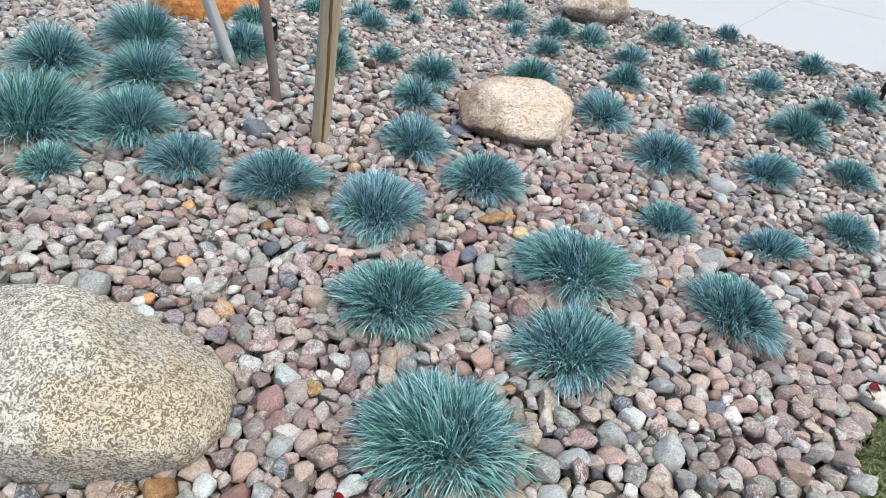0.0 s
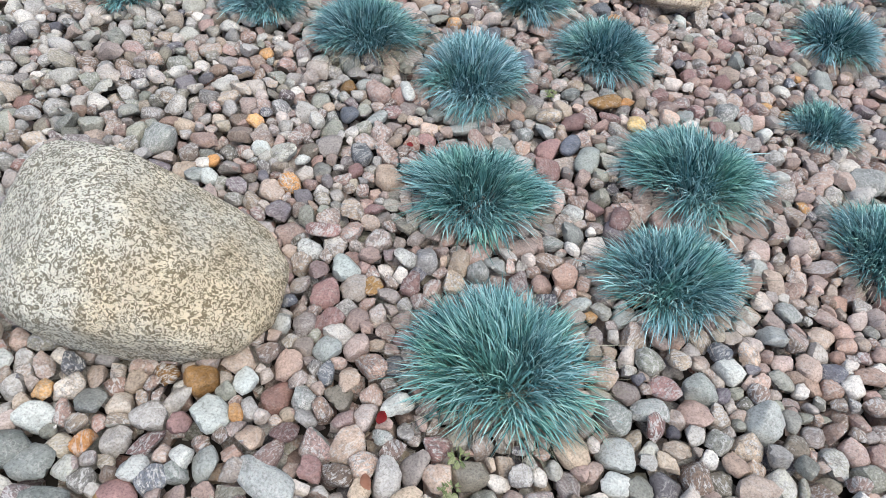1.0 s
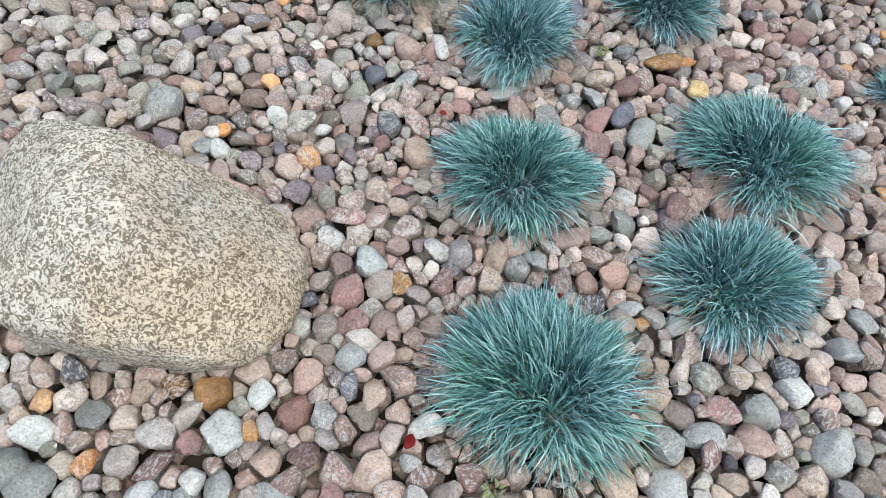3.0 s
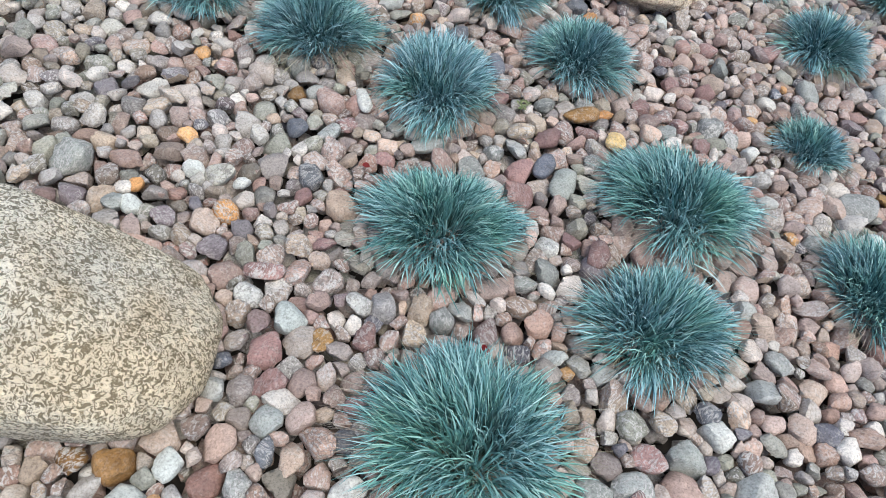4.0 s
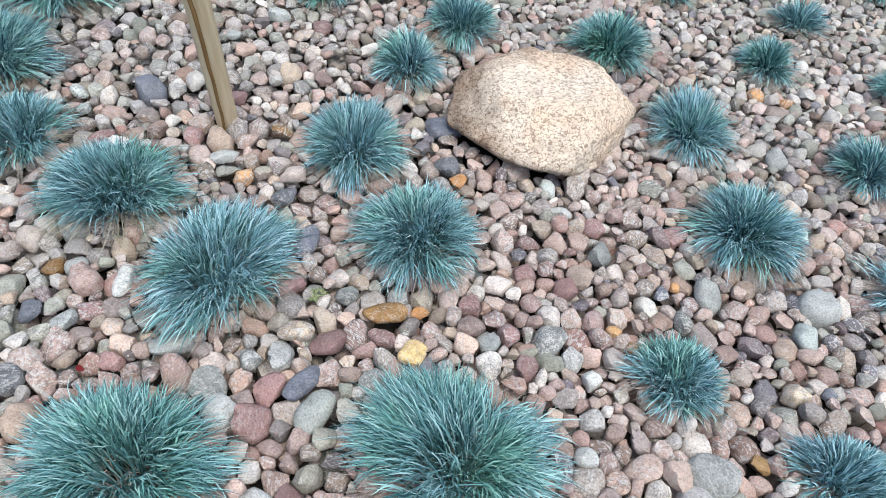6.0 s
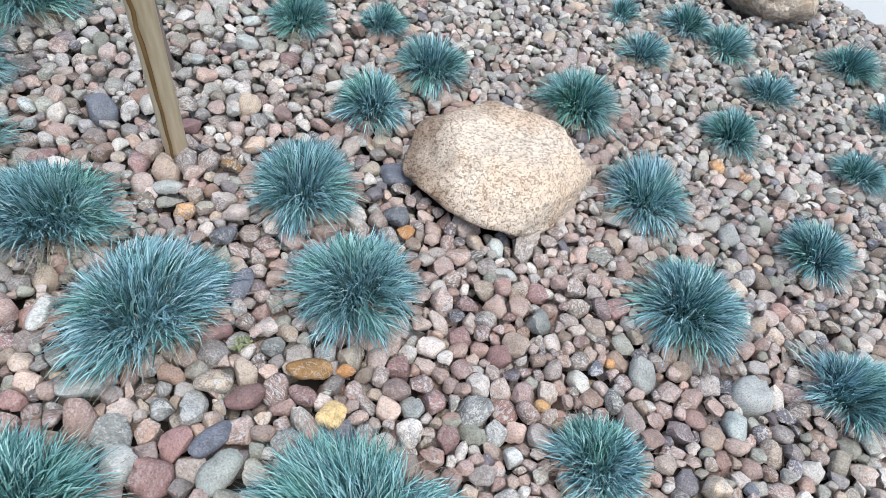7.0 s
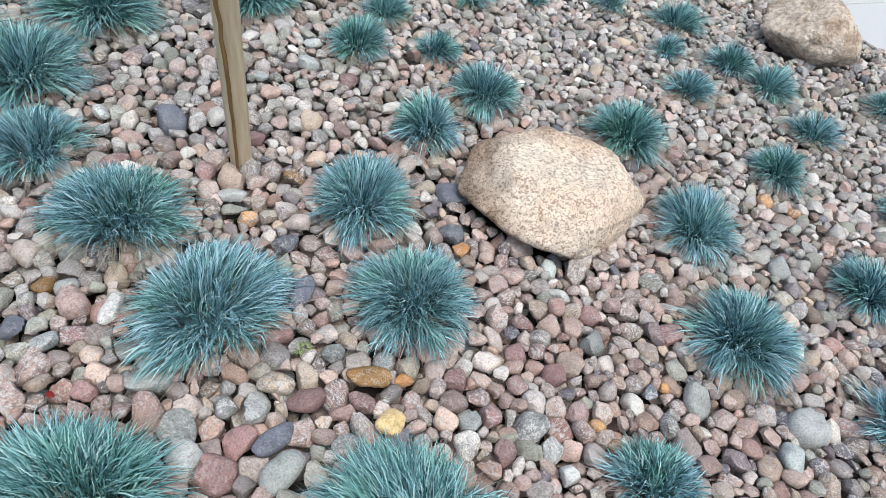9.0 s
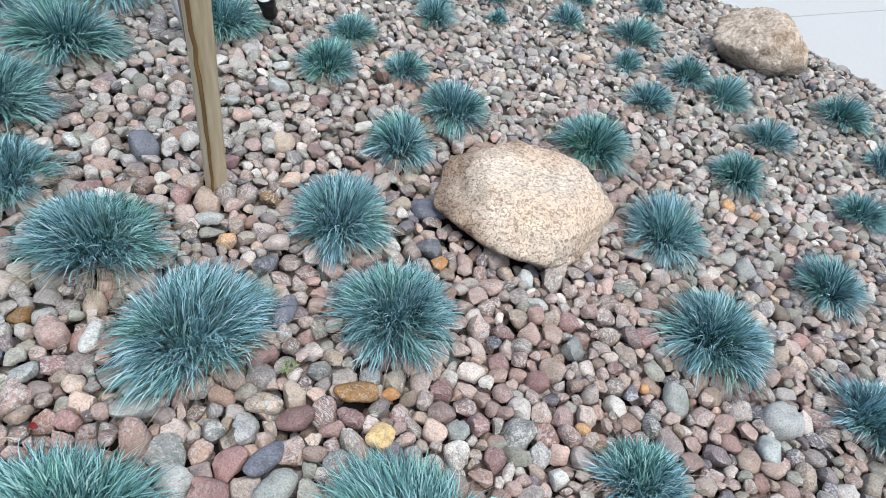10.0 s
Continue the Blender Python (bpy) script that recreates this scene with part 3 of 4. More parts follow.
def stake(name, label, base, way, width, turn, wood, core):
    ob = tagged(new(name), label, "stake", "tree stakes")
    ob.matrix_world = along(base, way) @ pose(0, 0, 0, 0, 0, turn)
    rng = random.Random(name + label)
    bm = bmesh.new()
    n, rows = 20, 26
    loop = []
    for i in range(rows):
        z = -0.12 + 1.62 * i / (rows - 1)
        ring = []
        for k in range(n):
            a = 2 * math.pi * k / n
            x, y = math.cos(a), math.sin(a)
            r = width / 2 / max(abs(x), abs(y)) ** 0.62
            r *= 1 + 0.025 * noise.noise(Vector((x * 2, y * 2, z * 5 + len(label)))) + 0.012 * noise.noise(Vector((x * 6, y * 6, z * 22)))
            ring.append(bm.verts.new((x * r + 0.004 * math.sin(z * 2.1), y * r + 0.003 * math.sin(z * 3.3 + 1), z)))
        loop.append(ring)
    for a, b in zip(loop, loop[1:]):
        for k in range(n):
            bm.faces.new((a[k], a[(k + 1) % n], b[(k + 1) % n], b[k]))
    bm.faces.new(loop[-1])
    part("post", bm, wood, ob)
    if core:
        bm = bmesh.new()
        prev = None
        for i in range(40):
            z = -0.03 + 1.5 * i / 39
            c = -0.011 + 0.003 * math.sin(z * 7) + rng.uniform(-0.002, 0.002)
            w = 0.0022 + 0.0018 * abs(math.sin(z * 4.1)) + rng.uniform(0, 0.001)
            y = -width / 2 - 0.0015
            row = [bm.verts.new((c - w, y + 0.004, z)), bm.verts.new((c - w * 0.6, y - 0.0015, z)), bm.verts.new((c + w * 0.6, y - 0.0015, z)), bm.verts.new((c + w, y + 0.004, z))]
            if prev:
                for k in range(3):
                    bm.faces.new((prev[k], prev[k + 1], row[k + 1], row[k]))
            prev = row
        part("split", bm, core, ob, "dark brown crack along the grain")
    return ob


stake("tree_stake", "weathered tan wooden tree stake with a dark split", (-0.525, 1.115, 0.03), (0.058, -0.225, 1), 0.054, 20, STAKE_WOOD, STAKE_CORE)
stake("tree_stake", "silvered leaning wooden tree stake in river stones", (-0.905, 1.675, 0.08), (-0.27, -0.14, 1), 0.042, 35, STAKE_PALE, None)

tree = tagged(new("young_tree"), "slim dark-barked young tree trunk between two stakes", "tree")
tree.matrix_world = along((-0.697, 1.374, 0.03), (-0.085, -0.12, 1))
bm = bmesh.new()
rows, n = 30, 14
loop = []
for i in range(rows):
    z = -0.08 + 1.75 * i / (rows - 1)
    r = 0.0185 - 0.0045 * z + 0.008 * max(0.0, 0.08 - z)
    loop.append([bm.verts.new((math.cos(2 * math.pi * k / n) * r * (1 + 0.12 * noise.noise(Vector((math.cos(k), math.sin(k), z * 9)))) + 0.006 * math.sin(z * 3.1),
                               math.sin(2 * math.pi * k / n) * r + 0.005 * math.sin(z * 4.4), z)) for k in range(n)])
for a, b in zip(loop, loop[1:]):
    for k in range(n):
        bm.faces.new((a[k], a[(k + 1) % n], b[(k + 1) % n], b[k]))
bm.faces.new(loop[-1])
part("trunk", bm, BARK, tree)

# ---- garden spotlights ----
def tube(bm, profile, n=28):
    loops = [[bm.verts.new((r * math.cos(2 * math.pi * k / n), r * math.sin(2 * math.pi * k / n), z)) for k in range(n)] for r, z in profile]
    for a, b in zip(loops, loops[1:]):
        for k in range(n):
            bm.faces.new((a[k], a[(k + 1) % n], b[(k + 1) % n], b[k]))
    return loops


spot = tagged(new("garden_spotlight"), "black metal garden spotlight on a ground spike", "garden light", "garden spotlights")
spot.matrix_world = BED @ pose(-0.768, 1.935, 0.085, 0, 0, 0) @ Matrix.Scale(0.86, 4)
aim = Matrix.Translation((0, 0, 0.035)) @ Vector((-0.02, -0.52, 0.85)).normalized().to_track_quat("Z", "Y").to_matrix().to_4x4()
bm = bmesh.new()
loops = tube(bm, [(0.012, -0.012), (0.026, -0.006), (0.03, 0.006), (0.031, 0.06), (0.034, 0.062), (0.035, 0.105), (0.0325, 0.106), (0.032, 0.08)])
bm.faces.new(loops[0][::-1])
bm.transform(aim)
part("housing", bm, BLACK, spot)
bm = bmesh.new()
loops = tube(bm, [(0.0315, 0.074), (0.024, 0.079), (0.012, 0.082), (0.003, 0.083)])
bm.faces.new(loops[-1])
bm.transform(aim)
part("lens", bm, LENS, spot, "pale frosted glass lens")
bm = bmesh.new()
loops = tube(bm, [(0.002, -0.13), (0.012, -0.02), (0.014, 0.0), (0.012, 0.02), (0.008, 0.03)], 12)
bm.faces.new(loops[-1])
part("spike", bm, BLACK, spot)
copy_thing(spot, BED @ pose(2.41, 2.06, 0.01, 0, 0, 120))

# ---- lawn at the near corner ----
def lawn_line(u):
    return -0.265 + 0.92 * (u - 0.57)


lawn_corners = [(-0.1, -0.925), (0.4, -0.465), (0.7, -0.195), (1.2, 0.265), (2.2, 1.165), (3.05, 1.945), (7.5, -2.3), (7.5, -7), (-7, -7), (-7, -1.05), (-2.5, -1.0)]
bm = bmesh.new()
bm.faces.new([bm.verts.new((u, v, -0.045)) for u, v in lawn_corners])
ret = bmesh.ops.extrude_face_region(bm, geom=bm.faces[:])
bmesh.ops.translate(bm, vec=(0, 0, -0.06), verts=[g for g in ret["geom"] if isinstance(g, bmesh.types.BMVert)])
bmesh.ops.recalc_face_normals(bm, faces=bm.faces[:])
lawn = part("lawn", bm, TURF, None, smooth=False)
lawn.matrix_world = BED
tagged(lawn, "patchy green lawn meeting the edge of the stone bed", "lawn", kind="structure")
rng = np.random.default_rng(21)
V, F, count = [], [], 0
for k in range(1500):
    u = rng.uniform(0.35, 1.5) if k < 1100 else rng.uniform(-1.5, 2.6)
    v = lawn_line(u) - abs(rng.normal(0, 0.2 if k < 1100 else 0.9)) - 0.01
    bv, bf = blades(rng, 7, 0.038, 1.1, 0.014, 0.003, (5, 60), 1.2)
    V.append(bv + np.array([u, v, -0.045]))
    F.append(bf + count)
    count += len(bv)
grass = new("grass", solid("grass", np.concatenate(V), np.concatenate(F), LAWN_BLADE))
grass.matrix_world = BED
tagged(grass, "short green lawn grass with dry blades", "grass", kind="stuff")


def sprig(u, v, seed, size=0.03):
    rng = np.random.default_rng(seed)
    bv, bf = blades(rng, 26, size, 1.3, 0.012, 0.005, (10, 60), 1.2)
    ob = new("weed", solid("weed", bv, bf, WEED))
    ob.matrix_world = BED @ Matrix.Translation((u, v, 0.0))
    tagged(ob, "tiny yellow-green weed sprouting between stones", "weed")


sprig(-0.306, -0.335, 1, 0.02)
sprig(-0.315, -0.389, 2, 0.017)
sprig(-0.134, 0.675, 3, 0.022)


def leaf(u, v, turn, size, mat, label, tilt=25, z=0.004):
    bm = bmesh.new()
    rows = []
    for i in range(7):
        f = i / 6
        w = size * 0.34 * math.sin(math.pi * min(1, 0.08 + f * 0.92)) ** 0.8
        x, lift = size * (f - 0.5), 0.12 * size * math.sin(f * 3)
        rows.append([bm.verts.new((x, -w, lift + w * 0.35)), bm.verts.new((x, 0, lift)), bm.verts.new((x, w, lift + w * 0.35))])
    for a, b in zip(rows, rows[1:]):
        for k in range(2):
            bm.faces.new((a[k], a[k + 1], b[k + 1], b[k]))
    bmesh.ops.solidify(bm, geom=bm.faces[:], thickness=0.0008)
    ob = part("fallen_leaf", bm, mat, None)
    ob.matrix_world = BED @ pose(u, v, z, tilt, 10, turn)
    tagged(ob, label, "leaf")


for u, v, a, size in ((-0.436, -0.283, 70, 0.026), (-0.218, 0.0, 80, 0.027), (-0.397, -0.102, -40, 0.018), (-0.47, 0.4, 0, 0.016)):
    leaf(u, v, a, size, RED_LEAF, "small red fallen leaf wedged between stones")
leaf(0.803, -0.041, 10, 0.036, RED_LEAF, "red fallen leaf on river stones beside the lawn", 25, 0.018)
leaf(0.77, -0.065, 75, 0.036, BROWN_LEAF, "curled dry brown fallen leaf beside the lawn", 40, 0.018)
leaf(-0.441, -0.391, -60, 0.026, AMBER_LEAF, "orange-pink curled fallen leaf on river stones")

# ---- river stones ----
WHITE_FRONT = [(-0.73, -0.38, 0.020), (-0.97, -0.35, 0.026), (-0.05, -0.34, 0.026), (-0.71, -0.31, 0.036), (-0.43, -0.31, 0.015), (-1.07, -0.26, 0.019),
    (-0.41, -0.25, 0.029), (-0.67, -0.24, 0.025), (-0.55, -0.16, 0.024), (-0.64, -0.12, 0.019), (0.19, -0.10, 0.025), (-0.01, -0.01, 0.022),
    (-0.09, 0.01, 0.018), (-0.55, 0.02, 0.029), (-0.63, 0.06, 0.025), (0.34, 0.06, 0.027), (-0.44, 0.07, 0.025), (0.30, 0.16, 0.026),
    (-0.88, 0.22, 0.020), (-0.91, 0.22, 0.019), (-0.09, 0.26, 0.024), (-0.70, 0.31, 0.016), (-0.80, 0.33, 0.018), (0.85, 0.34, 0.028),
    (-0.21, 0.39, 0.033), (0.66, 0.40, 0.033), (0.85, 0.42, 0.029), (0.43, 0.48, 0.021), (-0.56, 0.49, 0.025), (-0.50, 0.60, 0.027)]
WHITE_MIDDLE = [(-0.61, 0.61, 0.021), (-0.01, 0.64, 0.023), (0.43, 0.64, 0.022), (0.22, 0.67, 0.025), (0.02, 0.72, 0.026), (-0.26, 0.82, 0.025),
    (0.88, 0.88, 0.033), (-0.48, 1.00, 0.027), (-0.86, 1.04, 0.021), (0.33, 1.09, 0.026), (-0.90, 1.09, 0.021), (0.29, 1.16, 0.021),
    (-0.15, 1.37, 0.020), (-0.66, 1.45, 0.021), (-0.58, 1.60, 0.031), (-0.62, 1.70, 0.031)]
ORANGE_FRONT = [(-0.82, -0.46, 0.015), (-0.88, -0.38, 0.018), (-0.67, -0.30, 0.013), (-0.98, -0.30, 0.020), (-0.07, -0.02, 0.014), (-0.71, 0.23, 0.025),
    (-0.89, 0.27, 0.014), (0.46, 0.38, 0.017), (-0.84, 0.42, 0.019), (0.09, 0.60, 0.031), (-0.88, 0.68, 0.018), (0.07, 0.70, 0.016), (0.47, 0.77, 0.014),
    (0.60, 0.93, 0.013), (-0.41, 0.95, 0.024), (0.07, 1.11, 0.020), (0.97, 1.82, 0.025), (0.88, 1.83, 0.035)]
RUST_FRONT = [(-0.74, -0.25, 0.027), (-0.80, -0.25, 0.019), (-0.49, -0.01, 0.022), (0.74, 0.55, 0.019), (-0.65, 0.59, 0.022), (0.01, 0.67, 0.028),
    (0.51, 0.74, 0.015), (-0.39, 1.13, 0.032)]
TAN_FRONT = [(-0.38, -0.41, 0.023), (-0.45, -0.40, 0.021), (-0.33, -0.37, 0.029), (-0.45, -0.36, 0.022), (-0.48, -0.33, 0.031), (-0.12, -0.29, 0.033),
    (0.16, -0.28, 0.023), (-0.84, -0.27, 0.019), (-0.50, -0.21, 0.028), (-0.61, -0.20, 0.029), (-0.05, -0.15, 0.020), (0.23, -0.06, 0.021),
    (-0.34, 0.02, 0.022), (-0.50, 0.29, 0.034), (-0.43, 0.47, 0.023), (-0.47, 0.50, 0.021), (-0.14, 0.58, 0.031), (-0.06, 0.64, 0.020),
    (0.18, 0.65, 0.025), (0.83, 0.72, 0.026), (0.14, 0.80, 0.025), (0.83, 0.83, 0.029), (-0.51, 1.04, 0.032), (-0.58, 1.09, 0.031), (-0.37, 1.22, 0.029),
    (-0.45, 1.35, 0.031), (-0.61, 1.40, 0.032)]
GREYS_FRONT = [(-0.90, -0.47, 0.029), (-0.94, -0.42, 0.032), (-0.73, -0.41, 0.019), (-0.79, -0.41, 0.023), (-0.98, -0.40, 0.032), (-0.60, -0.40, 0.039),
    (-0.69, -0.39, 0.029), (-0.90, -0.31, 0.030), (-0.04, -0.29, 0.032), (-0.57, -0.26, 0.023), (-0.04, -0.22, 0.032), (0.23, -0.20, 0.036),
    (0.03, -0.20, 0.032), (0.12, -0.14, 0.037), (0.29, -0.01, 0.034), (-0.29, 0.06, 0.023), (-0.26, 0.08, 0.025), (-0.14, 0.16, 0.020),
    (-0.09, 0.19, 0.028), (-1.02, 0.31, 0.042), (-0.31, 0.37, 0.021), (0.51, 0.37, 0.028), (-0.25, 0.43, 0.032), (-0.06, 0.44, 0.044),
    (-0.35, 0.49, 0.036), (0.65, 0.50, 0.042), (-0.20, 0.50, 0.023), (0.03, 0.52, 0.027), (0.10, 0.52, 0.025), (-0.15, 0.53, 0.030)]
GREYS_MIDDLE = [(-0.42, 0.53, 0.022), (0.39, 0.68, 0.025), (-0.67, 0.69, 0.035), (-0.08, 0.70, 0.024), (0.34, 0.71, 0.036), (0.62, 0.83, 0.025),
    (0.67, 0.93, 0.036), (0.92, 0.97, 0.049), (0.43, 0.98, 0.035), (-1.03, 1.16, 0.040), (0.90, 1.50, 0.039)]
SLATES_FRONT = [(-0.76, -0.42, 0.023), (-0.96, -0.25, 0.021), (-0.54, -0.21, 0.018), (-0.43, -0.18, 0.022), (-0.64, -0.07, 0.019), (0.18, -0.06, 0.026),
    (-0.57, 0.35, 0.027), (0.39, 0.45, 0.027), (-0.09, 0.48, 0.031), (-0.63, 0.49, 0.023), (0.90, 0.74, 0.013), (-0.21, 0.80, 0.030),
    (0.57, 0.90, 0.019), (-0.30, 0.92, 0.027), (0.03, 1.15, 0.035), (-0.75, 1.16, 0.040), (-0.02, 1.30, 0.045)]
REDS_FRONT = [(-0.80, -0.45, 0.026), (-0.53, -0.38, 0.022), (-0.79, -0.37, 0.025), (-0.75, -0.33, 0.022), (-0.58, -0.32, 0.022), (-0.34, -0.32, 0.026),
    (0.03, -0.23, 0.021), (0.06, -0.15, 0.031), (-0.42, -0.12, 0.019), (-0.56, -0.10, 0.028), (-0.58, -0.04, 0.033), (-0.42, -0.00, 0.024),
    (-0.61, 0.10, 0.030), (-0.52, 0.19, 0.020), (0.01, 0.25, 0.032), (-0.04, 0.28, 0.022), (-0.58, 0.30, 0.024), (0.93, 0.37, 0.026),
    (-0.15, 0.39, 0.036), (0.77, 0.41, 0.029), (-0.43, 0.43, 0.022), (0.73, 0.46, 0.027), (-0.15, 0.46, 0.031), (-0.53, 0.52, 0.024),
    (-0.08, 0.57, 0.033), (0.02, 0.62, 0.027), (0.30, 0.63, 0.022), (-0.19, 0.69, 0.028), (0.26, 0.70, 0.026), (0.17, 0.75, 0.026)]
REDS_MIDDLE = [(0.36, 0.85, 0.027), (0.27, 0.87, 0.023), (0.26, 0.96, 0.028), (-0.76, 0.96, 0.036), (-0.58, 1.04, 0.026), (0.41, 1.06, 0.025), (0.60, 1.10, 0.030),
    (-0.54, 1.21, 0.037), (-0.45, 1.60, 0.034)]
MARKED = [("white", WHITE_FRONT), ("white", WHITE_MIDDLE), ("orange", ORANGE_FRONT), ("rust", RUST_FRONT), ("tan", TAN_FRONT), ("grey", GREYS_FRONT), ("grey", GREYS_MIDDLE), ("slate", SLATES_FRONT), ("red", REDS_FRONT), ("red", REDS_MIDDLE)]

# long stones: kind, place, half length, half width, turn
LONG = [("grey", -0.59, -0.41, 0.06, 0.027, -30), ("white", -0.5, 0.595, 0.045, 0.017, -74), ("slate", -0.09, 0.48, 0.042, 0.022, 70), ("rust", 0.01, 0.67, 0.044, 0.022, 18),
        ("tan", -0.14, 0.58, 0.036, 0.022, 11), ("grey", -0.05, 0.43, 0.043, 0.028, 67), ("red", -0.61, 0.105, 0.036, 0.019, 6), ("red", 0.01, 0.25, 0.039, 0.023, 67),
        ("slate", -0.2, 0.8, 0.048, 0.023, 97), ("gold", 0.085, 0.595, 0.031, 0.024, 75)]


def off_long(u, v, room):
    """Whether places lie clear of the long stones."""
    ok = np.full(np.shape(u), True)
    for _, x, y, a, b, turn in LONG:
        c, d = math.cos(radians(turn)), math.sin(radians(turn))
        ok &= (((u - x) * c + (v - y) * d) / (a + room)) ** 2 + (((v - y) * c - (u - x) * d) / (b + room)) ** 2 > 1
    return ok


def even_ball(count):
    """Unit ball of evenly spread corners and the triangles between them."""
    k = np.arange(count) + 0.5
    z, a = 1 - 2 * k / count, k * math.pi * (1 + math.sqrt(5))
    v = np.stack([np.sqrt(1 - z * z) * np.cos(a), np.sqrt(1 - z * z) * np.sin(a), z], 1)
    bm = bmesh.new()
    for q in v:
        bm.verts.new(q)
    bm.verts.index_update()
    bmesh.ops.convex_hull(bm, input=bm.verts[:])
    bmesh.ops.recalc_face_normals(bm, faces=bm.faces[:])
    f = np.array([[x.index for x in y.verts] for y in bm.faces])
    bm.free()
    return v, f


BALL_FINE, BALL_MID, BALL_COARSE, BALL_ROUGH = even_ball(142), even_ball(62), even_ball(32), even_ball(20)


def scatter(rng, box, spacing, keep, fixed=()):
    """Seeds of stones: a loosened lattice with gaps and a few given seeds, pushed apart. Returns places, radii and how many are given."""
    u0, u1, v0, v1 = box
    rows = np.arange(v0, v1, spacing * 0.866)
    pts = np.concatenate([np.stack([np.arange(u0, u1, spacing) + (i % 2) * spacing / 2, np.full(len(np.arange(u0, u1, spacing)), v)], 1) for i, v in enumerate(rows)])
    pts += rng.normal(0, spacing * 0.22, pts.shape)
    pts = pts[keep(pts[:, 0], pts[:, 1])]
    pts = pts[rng.random(len(pts)) > 0.08]
    rad = spacing * 0.5 * np.clip(np.exp(rng.normal(-0.02, 0.4, len(pts))), 0.45, 1.7)
    if len(fixed):
        given = np.array(fixed)
        gap = np.linalg.norm(pts[:, None] - given[None, :, :2], axis=2) - given[None, :, 2] - 0.2 * spacing
        ok = (gap > 0).all(1)
        pts, rad = np.concatenate([given[:, :2], pts[ok]]), np.concatenate([given[:, 2], rad[ok]])
    return pts, rad, len(fixed)


def neighbours(pts, k):
    tree = kdtree.KDTree(len(pts))
    for i, p in enumerate(pts):
        tree.insert((p[0], p[1], 0), i)
    tree.balance()
    return np.array([[j for _, j, _ in tree.find_n((p[0], p[1], 0), k + 1)][1:] for p in pts])


def settle(pts, rad, given, rounds=14):
    near = neighbours(pts, 10)
    for _ in range(rounds):
        d = pts[:, None] - pts[near]
        far = np.linalg.norm(d, axis=2) + 1e-6
        push = np.maximum(0, rad[:, None] + rad[near] - far) / far
        step = 0.22 * (d * push[:, :, None]).sum(1)
        step[:given] = 0.0
        pts = pts + step
    return pts


def filled(pts, rad, box, keep):
    """Small stones for the wide gaps that the settled ones leave."""
    u, v = (g.ravel() for g in np.meshgrid(np.arange(box[0], box[1], 0.013), np.arange(box[2], box[3], 0.013)))
    ok = keep(u, v)
    u, v = u[ok], v[ok]
    tree = kdtree.KDTree(len(pts))
    for i, p in enumerate(pts):
        tree.insert((p[0], p[1], 0), i)
    tree.balance()
    room = np.array([min(d - rad[i] for _, i, d in tree.find_n((x, y, 0), 5)) for x, y in zip(u, v)])
    more = []
    for i in np.argsort(-room):
        if room[i] < 0.006:
            break
        if all((u[i] - x) ** 2 + (v[i] - y) ** 2 > (0.8 * (room[i] + r)) ** 2 for x, y, r in more):
            more.append((u[i], v[i], room[i] + 0.004))
    more = np.array(more)
    return np.concatenate([pts, more[:, :2]]), np.concatenate([rad, more[:, 2]])


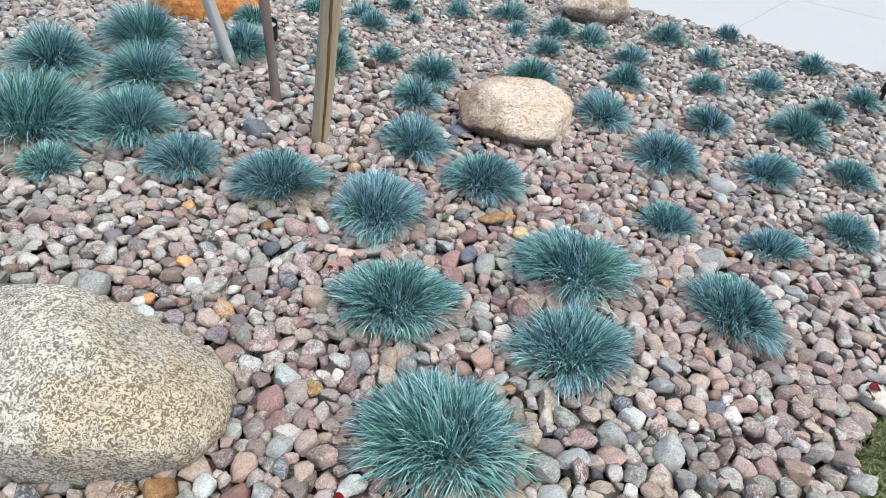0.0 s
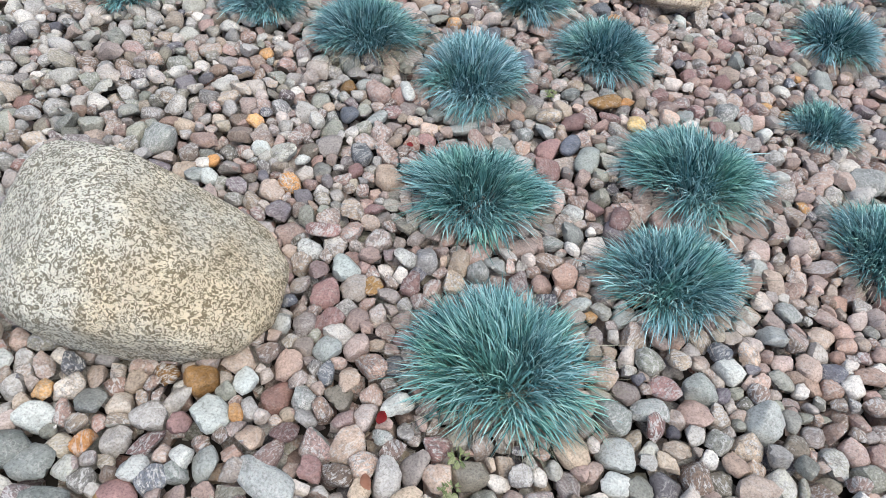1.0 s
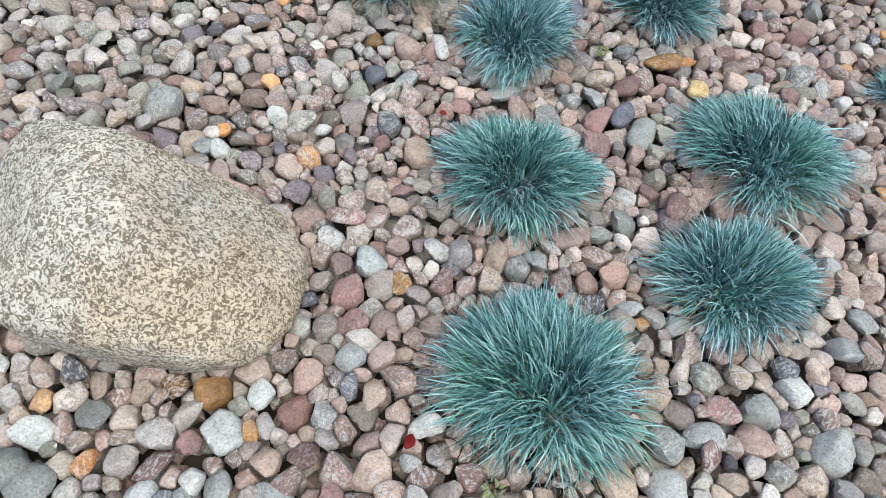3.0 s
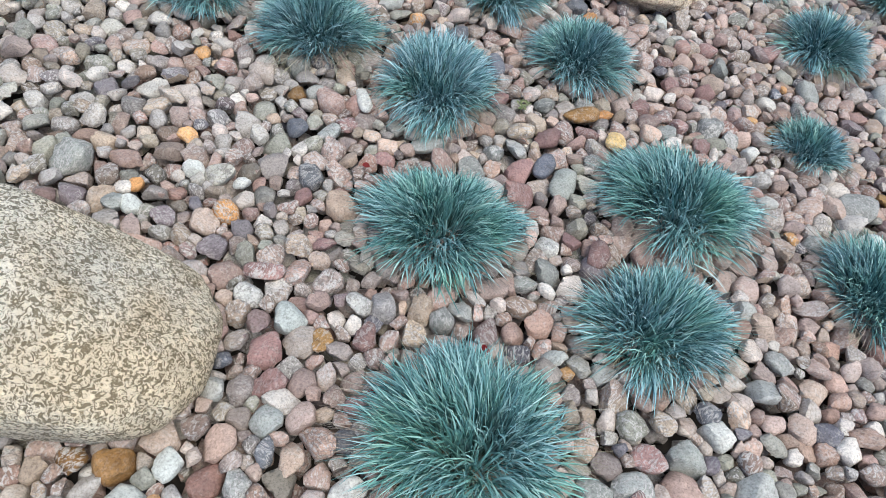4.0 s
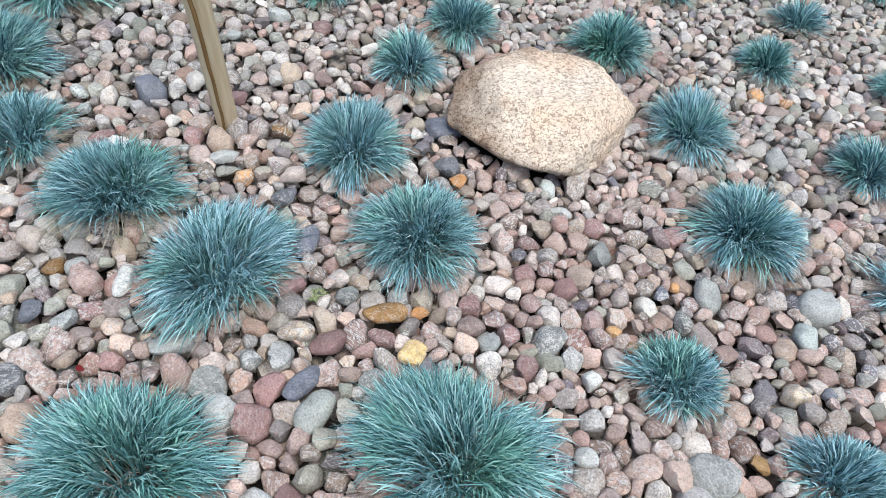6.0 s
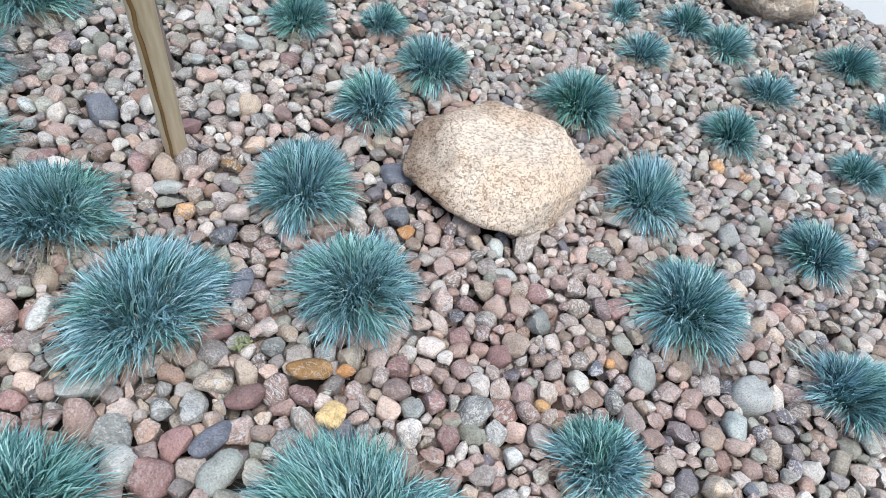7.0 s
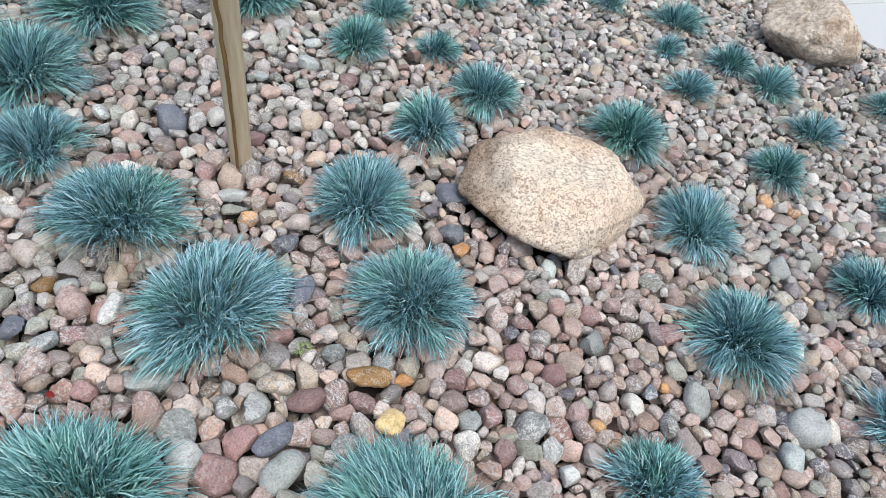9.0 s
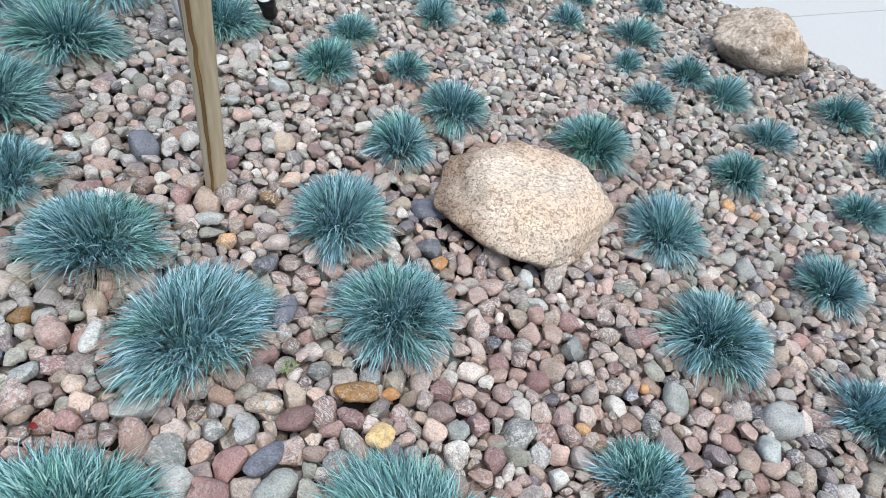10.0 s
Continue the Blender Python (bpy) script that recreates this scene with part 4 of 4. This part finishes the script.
def stones(rng, pts, rad, near, ids, ball, low=0.0, own=0):
    """Worn angular stones, each a block with many broken faces that fills the room its neighbours leave it:
    corners (stone, corner, 3) about each one's own place, and that place's height."""
    way, count = ball[0], len(ids)
    d = pts[near[ids]] - pts[ids][:, None]
    far = np.linalg.norm(d, axis=2) + 1e-6
    r_i, r_j = rad[ids][:, None], rad[near[ids]]
    reach = np.maximum((far ** 2 + r_i ** 2 - r_j ** 2) / (2 * far), 0.6 * r_i)
    reach = np.where(ids[:, None] < own, np.clip(reach, 0.97 * r_i, 1.2 * r_i), reach)
    spin = rng.random((count, 1)) * 2 * np.pi
    reach *= 1 + rng.uniform(0.0, 0.36, (count, 1)) * np.cos(2 * (np.arctan2(d[:, :, 1], d[:, :, 0]) - spin))
    sides = np.concatenate([d / far[:, :, None], rng.normal(0.06, 0.2, far.shape)[:, :, None]], 2)
    sides /= np.linalg.norm(sides, axis=2, keepdims=True)
    wide = np.minimum(np.sort(reach, axis=1)[:, 1:6].mean(1) * 1.06, 1.5 * rad[ids])
    thick = wide * rng.uniform(0.34, 0.66, count)
    # broken faces above and below, a little inside an egg of that width and thickness
    k = 6
    up = rng.normal(0, 1, (count, k, 3)) * (1, 1, 1.2)
    up[:, :4, 2] = np.abs(up[:, :4, 2])
    up[:, 0] = up[:, 0] * 0.3 + (0, 0, 1)
    up /= np.linalg.norm(up, axis=2, keepdims=True)
    egg = np.sqrt((wide[:, None] ** 2) * (up[:, :, 0] ** 2 + up[:, :, 1] ** 2) + (thick[:, None] * up[:, :, 2]) ** 2)
    normals = np.concatenate([sides, up], 1)
    dist = np.concatenate([reach * 0.985, egg * rng.uniform(0.6, 0.92, (count, k))], 1)
    facing = np.maximum(0, np.einsum("mk,ijk->imj", way, normals)) / dist[:, None, :]
    p = rng.uniform(16, 40, count)[:, None]
    inner = np.sqrt((way[None, :, 0] ** 2 + way[None, :, 1] ** 2) / (1.75 * wide[:, None]) ** 2 + way[None, :, 2] ** 2 / (1.35 * thick[:, None]) ** 2)
    most = np.maximum(facing.max(2), inner)
    radius = 1 / (most * (((facing / most[:, :, None]) ** p[:, :, None]).sum(2) + (inner / most) ** p) ** (1 / p))
    a, b = rng.normal(0, 1, (2, count, 3))
    radius *= 1 + 0.022 * np.sin(3.2 * a @ way.T + a[:, :1] * 9) + 0.014 * np.sin(6.5 * b @ way.T + b[:, :1] * 9)
    out = way[None] * radius[:, :, None]
    lean = rng.normal(0, 0.17, (count, 2))
    out[:, :, 2] += (out[:, :, :2] * lean[:, None, :]).sum(2)
    base = rise(pts[ids, 0], pts[ids, 1]) - 0.012 + np.where(ids < own, 0.005, rng.normal(0, 0.0065, count)) + low
    return out, base


def joined(name, label, pieces, ball):
    """Stones in one mesh: pieces are (corners, places) in the bed."""
    v = np.concatenate([(c + p[:, None]).reshape(-1, 3) for c, p in pieces])
    m = len(ball[0])
    f = (ball[1][None] + (np.arange(len(v) // m) * m)[:, None, None]).reshape(-1, 3)
    ob = new(name, solid(name, v, f, PEBBLES, crease=45))
    ob.matrix_world = BED
    ob.parent = ground
    return tagged(ob, label, kind="stuff")


def in_bed(u, v):
    across = (u - 1.16) * 0.69 + (v - 4.08) * 0.72
    ok = (across < 0.0) & (v > -0.275 + 0.92 * (u - 0.57) + 0.03 * np.sin(u * 19)) & (v - 0.35 * u < 5.3) & (u > -2.25 + 0.12 * np.sin(v * 2.3) + 0.05 * np.sin(v * 9)) & (v > -0.9 + 0.08 * np.sin(u * 4))
    for x, y, ways, reach in FOOTPRINTS:
        ok &= (np.multiply.outer(u - x, ways[:, 0]) + np.multiply.outer(v - y, ways[:, 1]) - 0.74 * reach).max(-1) > 0
    ok &= off_long(u, v, 0.006)
    for x, y, a, b in TUFTS:
        ok &= ((u - x) / a) ** 2 + ((v - y) / b) ** 2 > 0.42 ** 2
    return ok


def in_far_bed(u, v):
    s, across = (u - 1.16) * 0.72 - (v - 4.08) * 0.69, (u - 1.16) * 0.69 + (v - 4.08) * 0.72
    return (across > far_edge(s) + 0.02) & (across < far_edge(s) + 2.6)


rng = np.random.default_rng(5)
kept = [(k, stone) for k, some in MARKED for stone in some if off_long(stone[0], stone[1], 0.5 * stone[2])]
marked, kinds = [stone for _, stone in kept], [k for k, _ in kept]
pts, rad, given = scatter(rng, (-2.5, 3.4, -1.0, 5.6), 0.0365, in_bed, marked)
pts = settle(pts, rad, given)
pts, rad = filled(pts, rad, (-1.5, 1.7, -0.55, 2.0), in_bed)
near = neighbours(pts, 14)
everyone = np.arange(len(pts))
fine = (pts[:, 1] < 0.65) & (pts[:, 1] > -0.55) & (pts[:, 0] > -1.2) & (pts[:, 0] < 0.9)
single = (everyone < given) | ((pts[:, 0] > -0.62) & (pts[:, 0] < 0.1) & (pts[:, 1] > -0.3) & (pts[:, 1] < 0.0))


def in_chunks(ids, ball, **more):
    for start in range(0, len(ids), 1200):
        some = ids[start:start + 1200]
        corners, base = stones(rng, pts, rad, near, some, ball, **more)
        yield some, corners, np.concatenate([pts[some], base[:, None]], 1)


for ids, corners, places in in_chunks(everyone[single], BALL_FINE, own=given):
    for i, c, p in zip(ids, corners, places):
        ob = new("pebble", solid("pebble", c, BALL_FINE[1], STONE[kinds[i]] if i < given else PEBBLE, crease=45))
        ob.matrix_world = BED @ Matrix.Translation(p)
        ob.parent = ground
for k, u, v, a, b, turn in LONG:
    ball, faces = BALL_FINE
    p = rng.uniform(2.3, 3.2)
    r = 1 / ((np.abs(ball[:, 0]) ** p + np.abs(ball[:, 1]) ** p + np.abs(ball[:, 2]) ** 2.4) ** (1 / p))
    r *= 1 + 0.05 * np.sin(3.1 * ball @ rng.normal(0, 1, 3) + a * 90) + 0.03 * np.sin(7 * ball @ rng.normal(0, 1, 3))
    worn = ball * r[:, None]
    for way in rng.normal(0, 1, (7, 3)) * (1, 1, 0.8) + (0, 0, 0.4):
        way = way / np.linalg.norm(way)
        worn -= (np.maximum(0, worn @ way - rng.uniform(0.78, 0.94)) * 0.85)[:, None] * way
    ob = new("pebble", solid("pebble", worn * (a, b, 0.6 * b), faces, STONE[k], crease=45))
    ob.matrix_world = BED @ pose(u, v, float(rise(u, v)) + 0.002, rng.uniform(-6, 6), rng.uniform(-6, 6), turn)
    ob.parent = ground
joined("pebbles", "mauve, grey and buff river stones", [(c, p) for _, c, p in in_chunks(everyone[fine & ~single], BALL_FINE)], BALL_FINE)
middle = (pts[:, 1] < 1.95) & (pts[:, 0] > -1.7) & (pts[:, 0] < 1.7) & ~fine & ~single
joined("pebbles", "mauve, grey and buff river stones between the tufts", [(c, p) for _, c, p in in_chunks(everyone[middle], BALL_MID)], BALL_MID)
joined("pebbles", "mauve, grey and buff river stones further up the bed", [(c, p) for _, c, p in in_chunks(everyone[~fine & ~middle & ~single], BALL_COARSE)], BALL_COARSE)

# a second layer shows in the gaps
pts, rad, given = scatter(rng, (-1.8, 2.2, -0.7, 2.9), 0.044, in_bed)
near = neighbours(pts, 10)
everyone = np.arange(len(pts))
close = (pts[:, 1] < 1.0) & (pts[:, 1] > -0.55) & (pts[:, 0] > -1.2) & (pts[:, 0] < 0.9)
joined("pebbles", "lower layer of river stones", [(c, p) for _, c, p in in_chunks(everyone[close], BALL_COARSE, low=-0.046)], BALL_COARSE)
joined("pebbles", "lower layer of river stones further up the bed", [(c, p) for _, c, p in in_chunks(everyone[~close], BALL_ROUGH, low=-0.046)], BALL_ROUGH)

# the bed across the walk
pts, rad, given = scatter(rng, (0.4, 4.6, 6.2, 9.6), 0.065, in_far_bed)
near = neighbours(pts, 10)
everyone = np.arange(len(pts))
joined("pebbles", "grey river stones across the concrete walk", [(c, p) for _, c, p in in_chunks(everyone, BALL_COARSE)], BALL_COARSE)
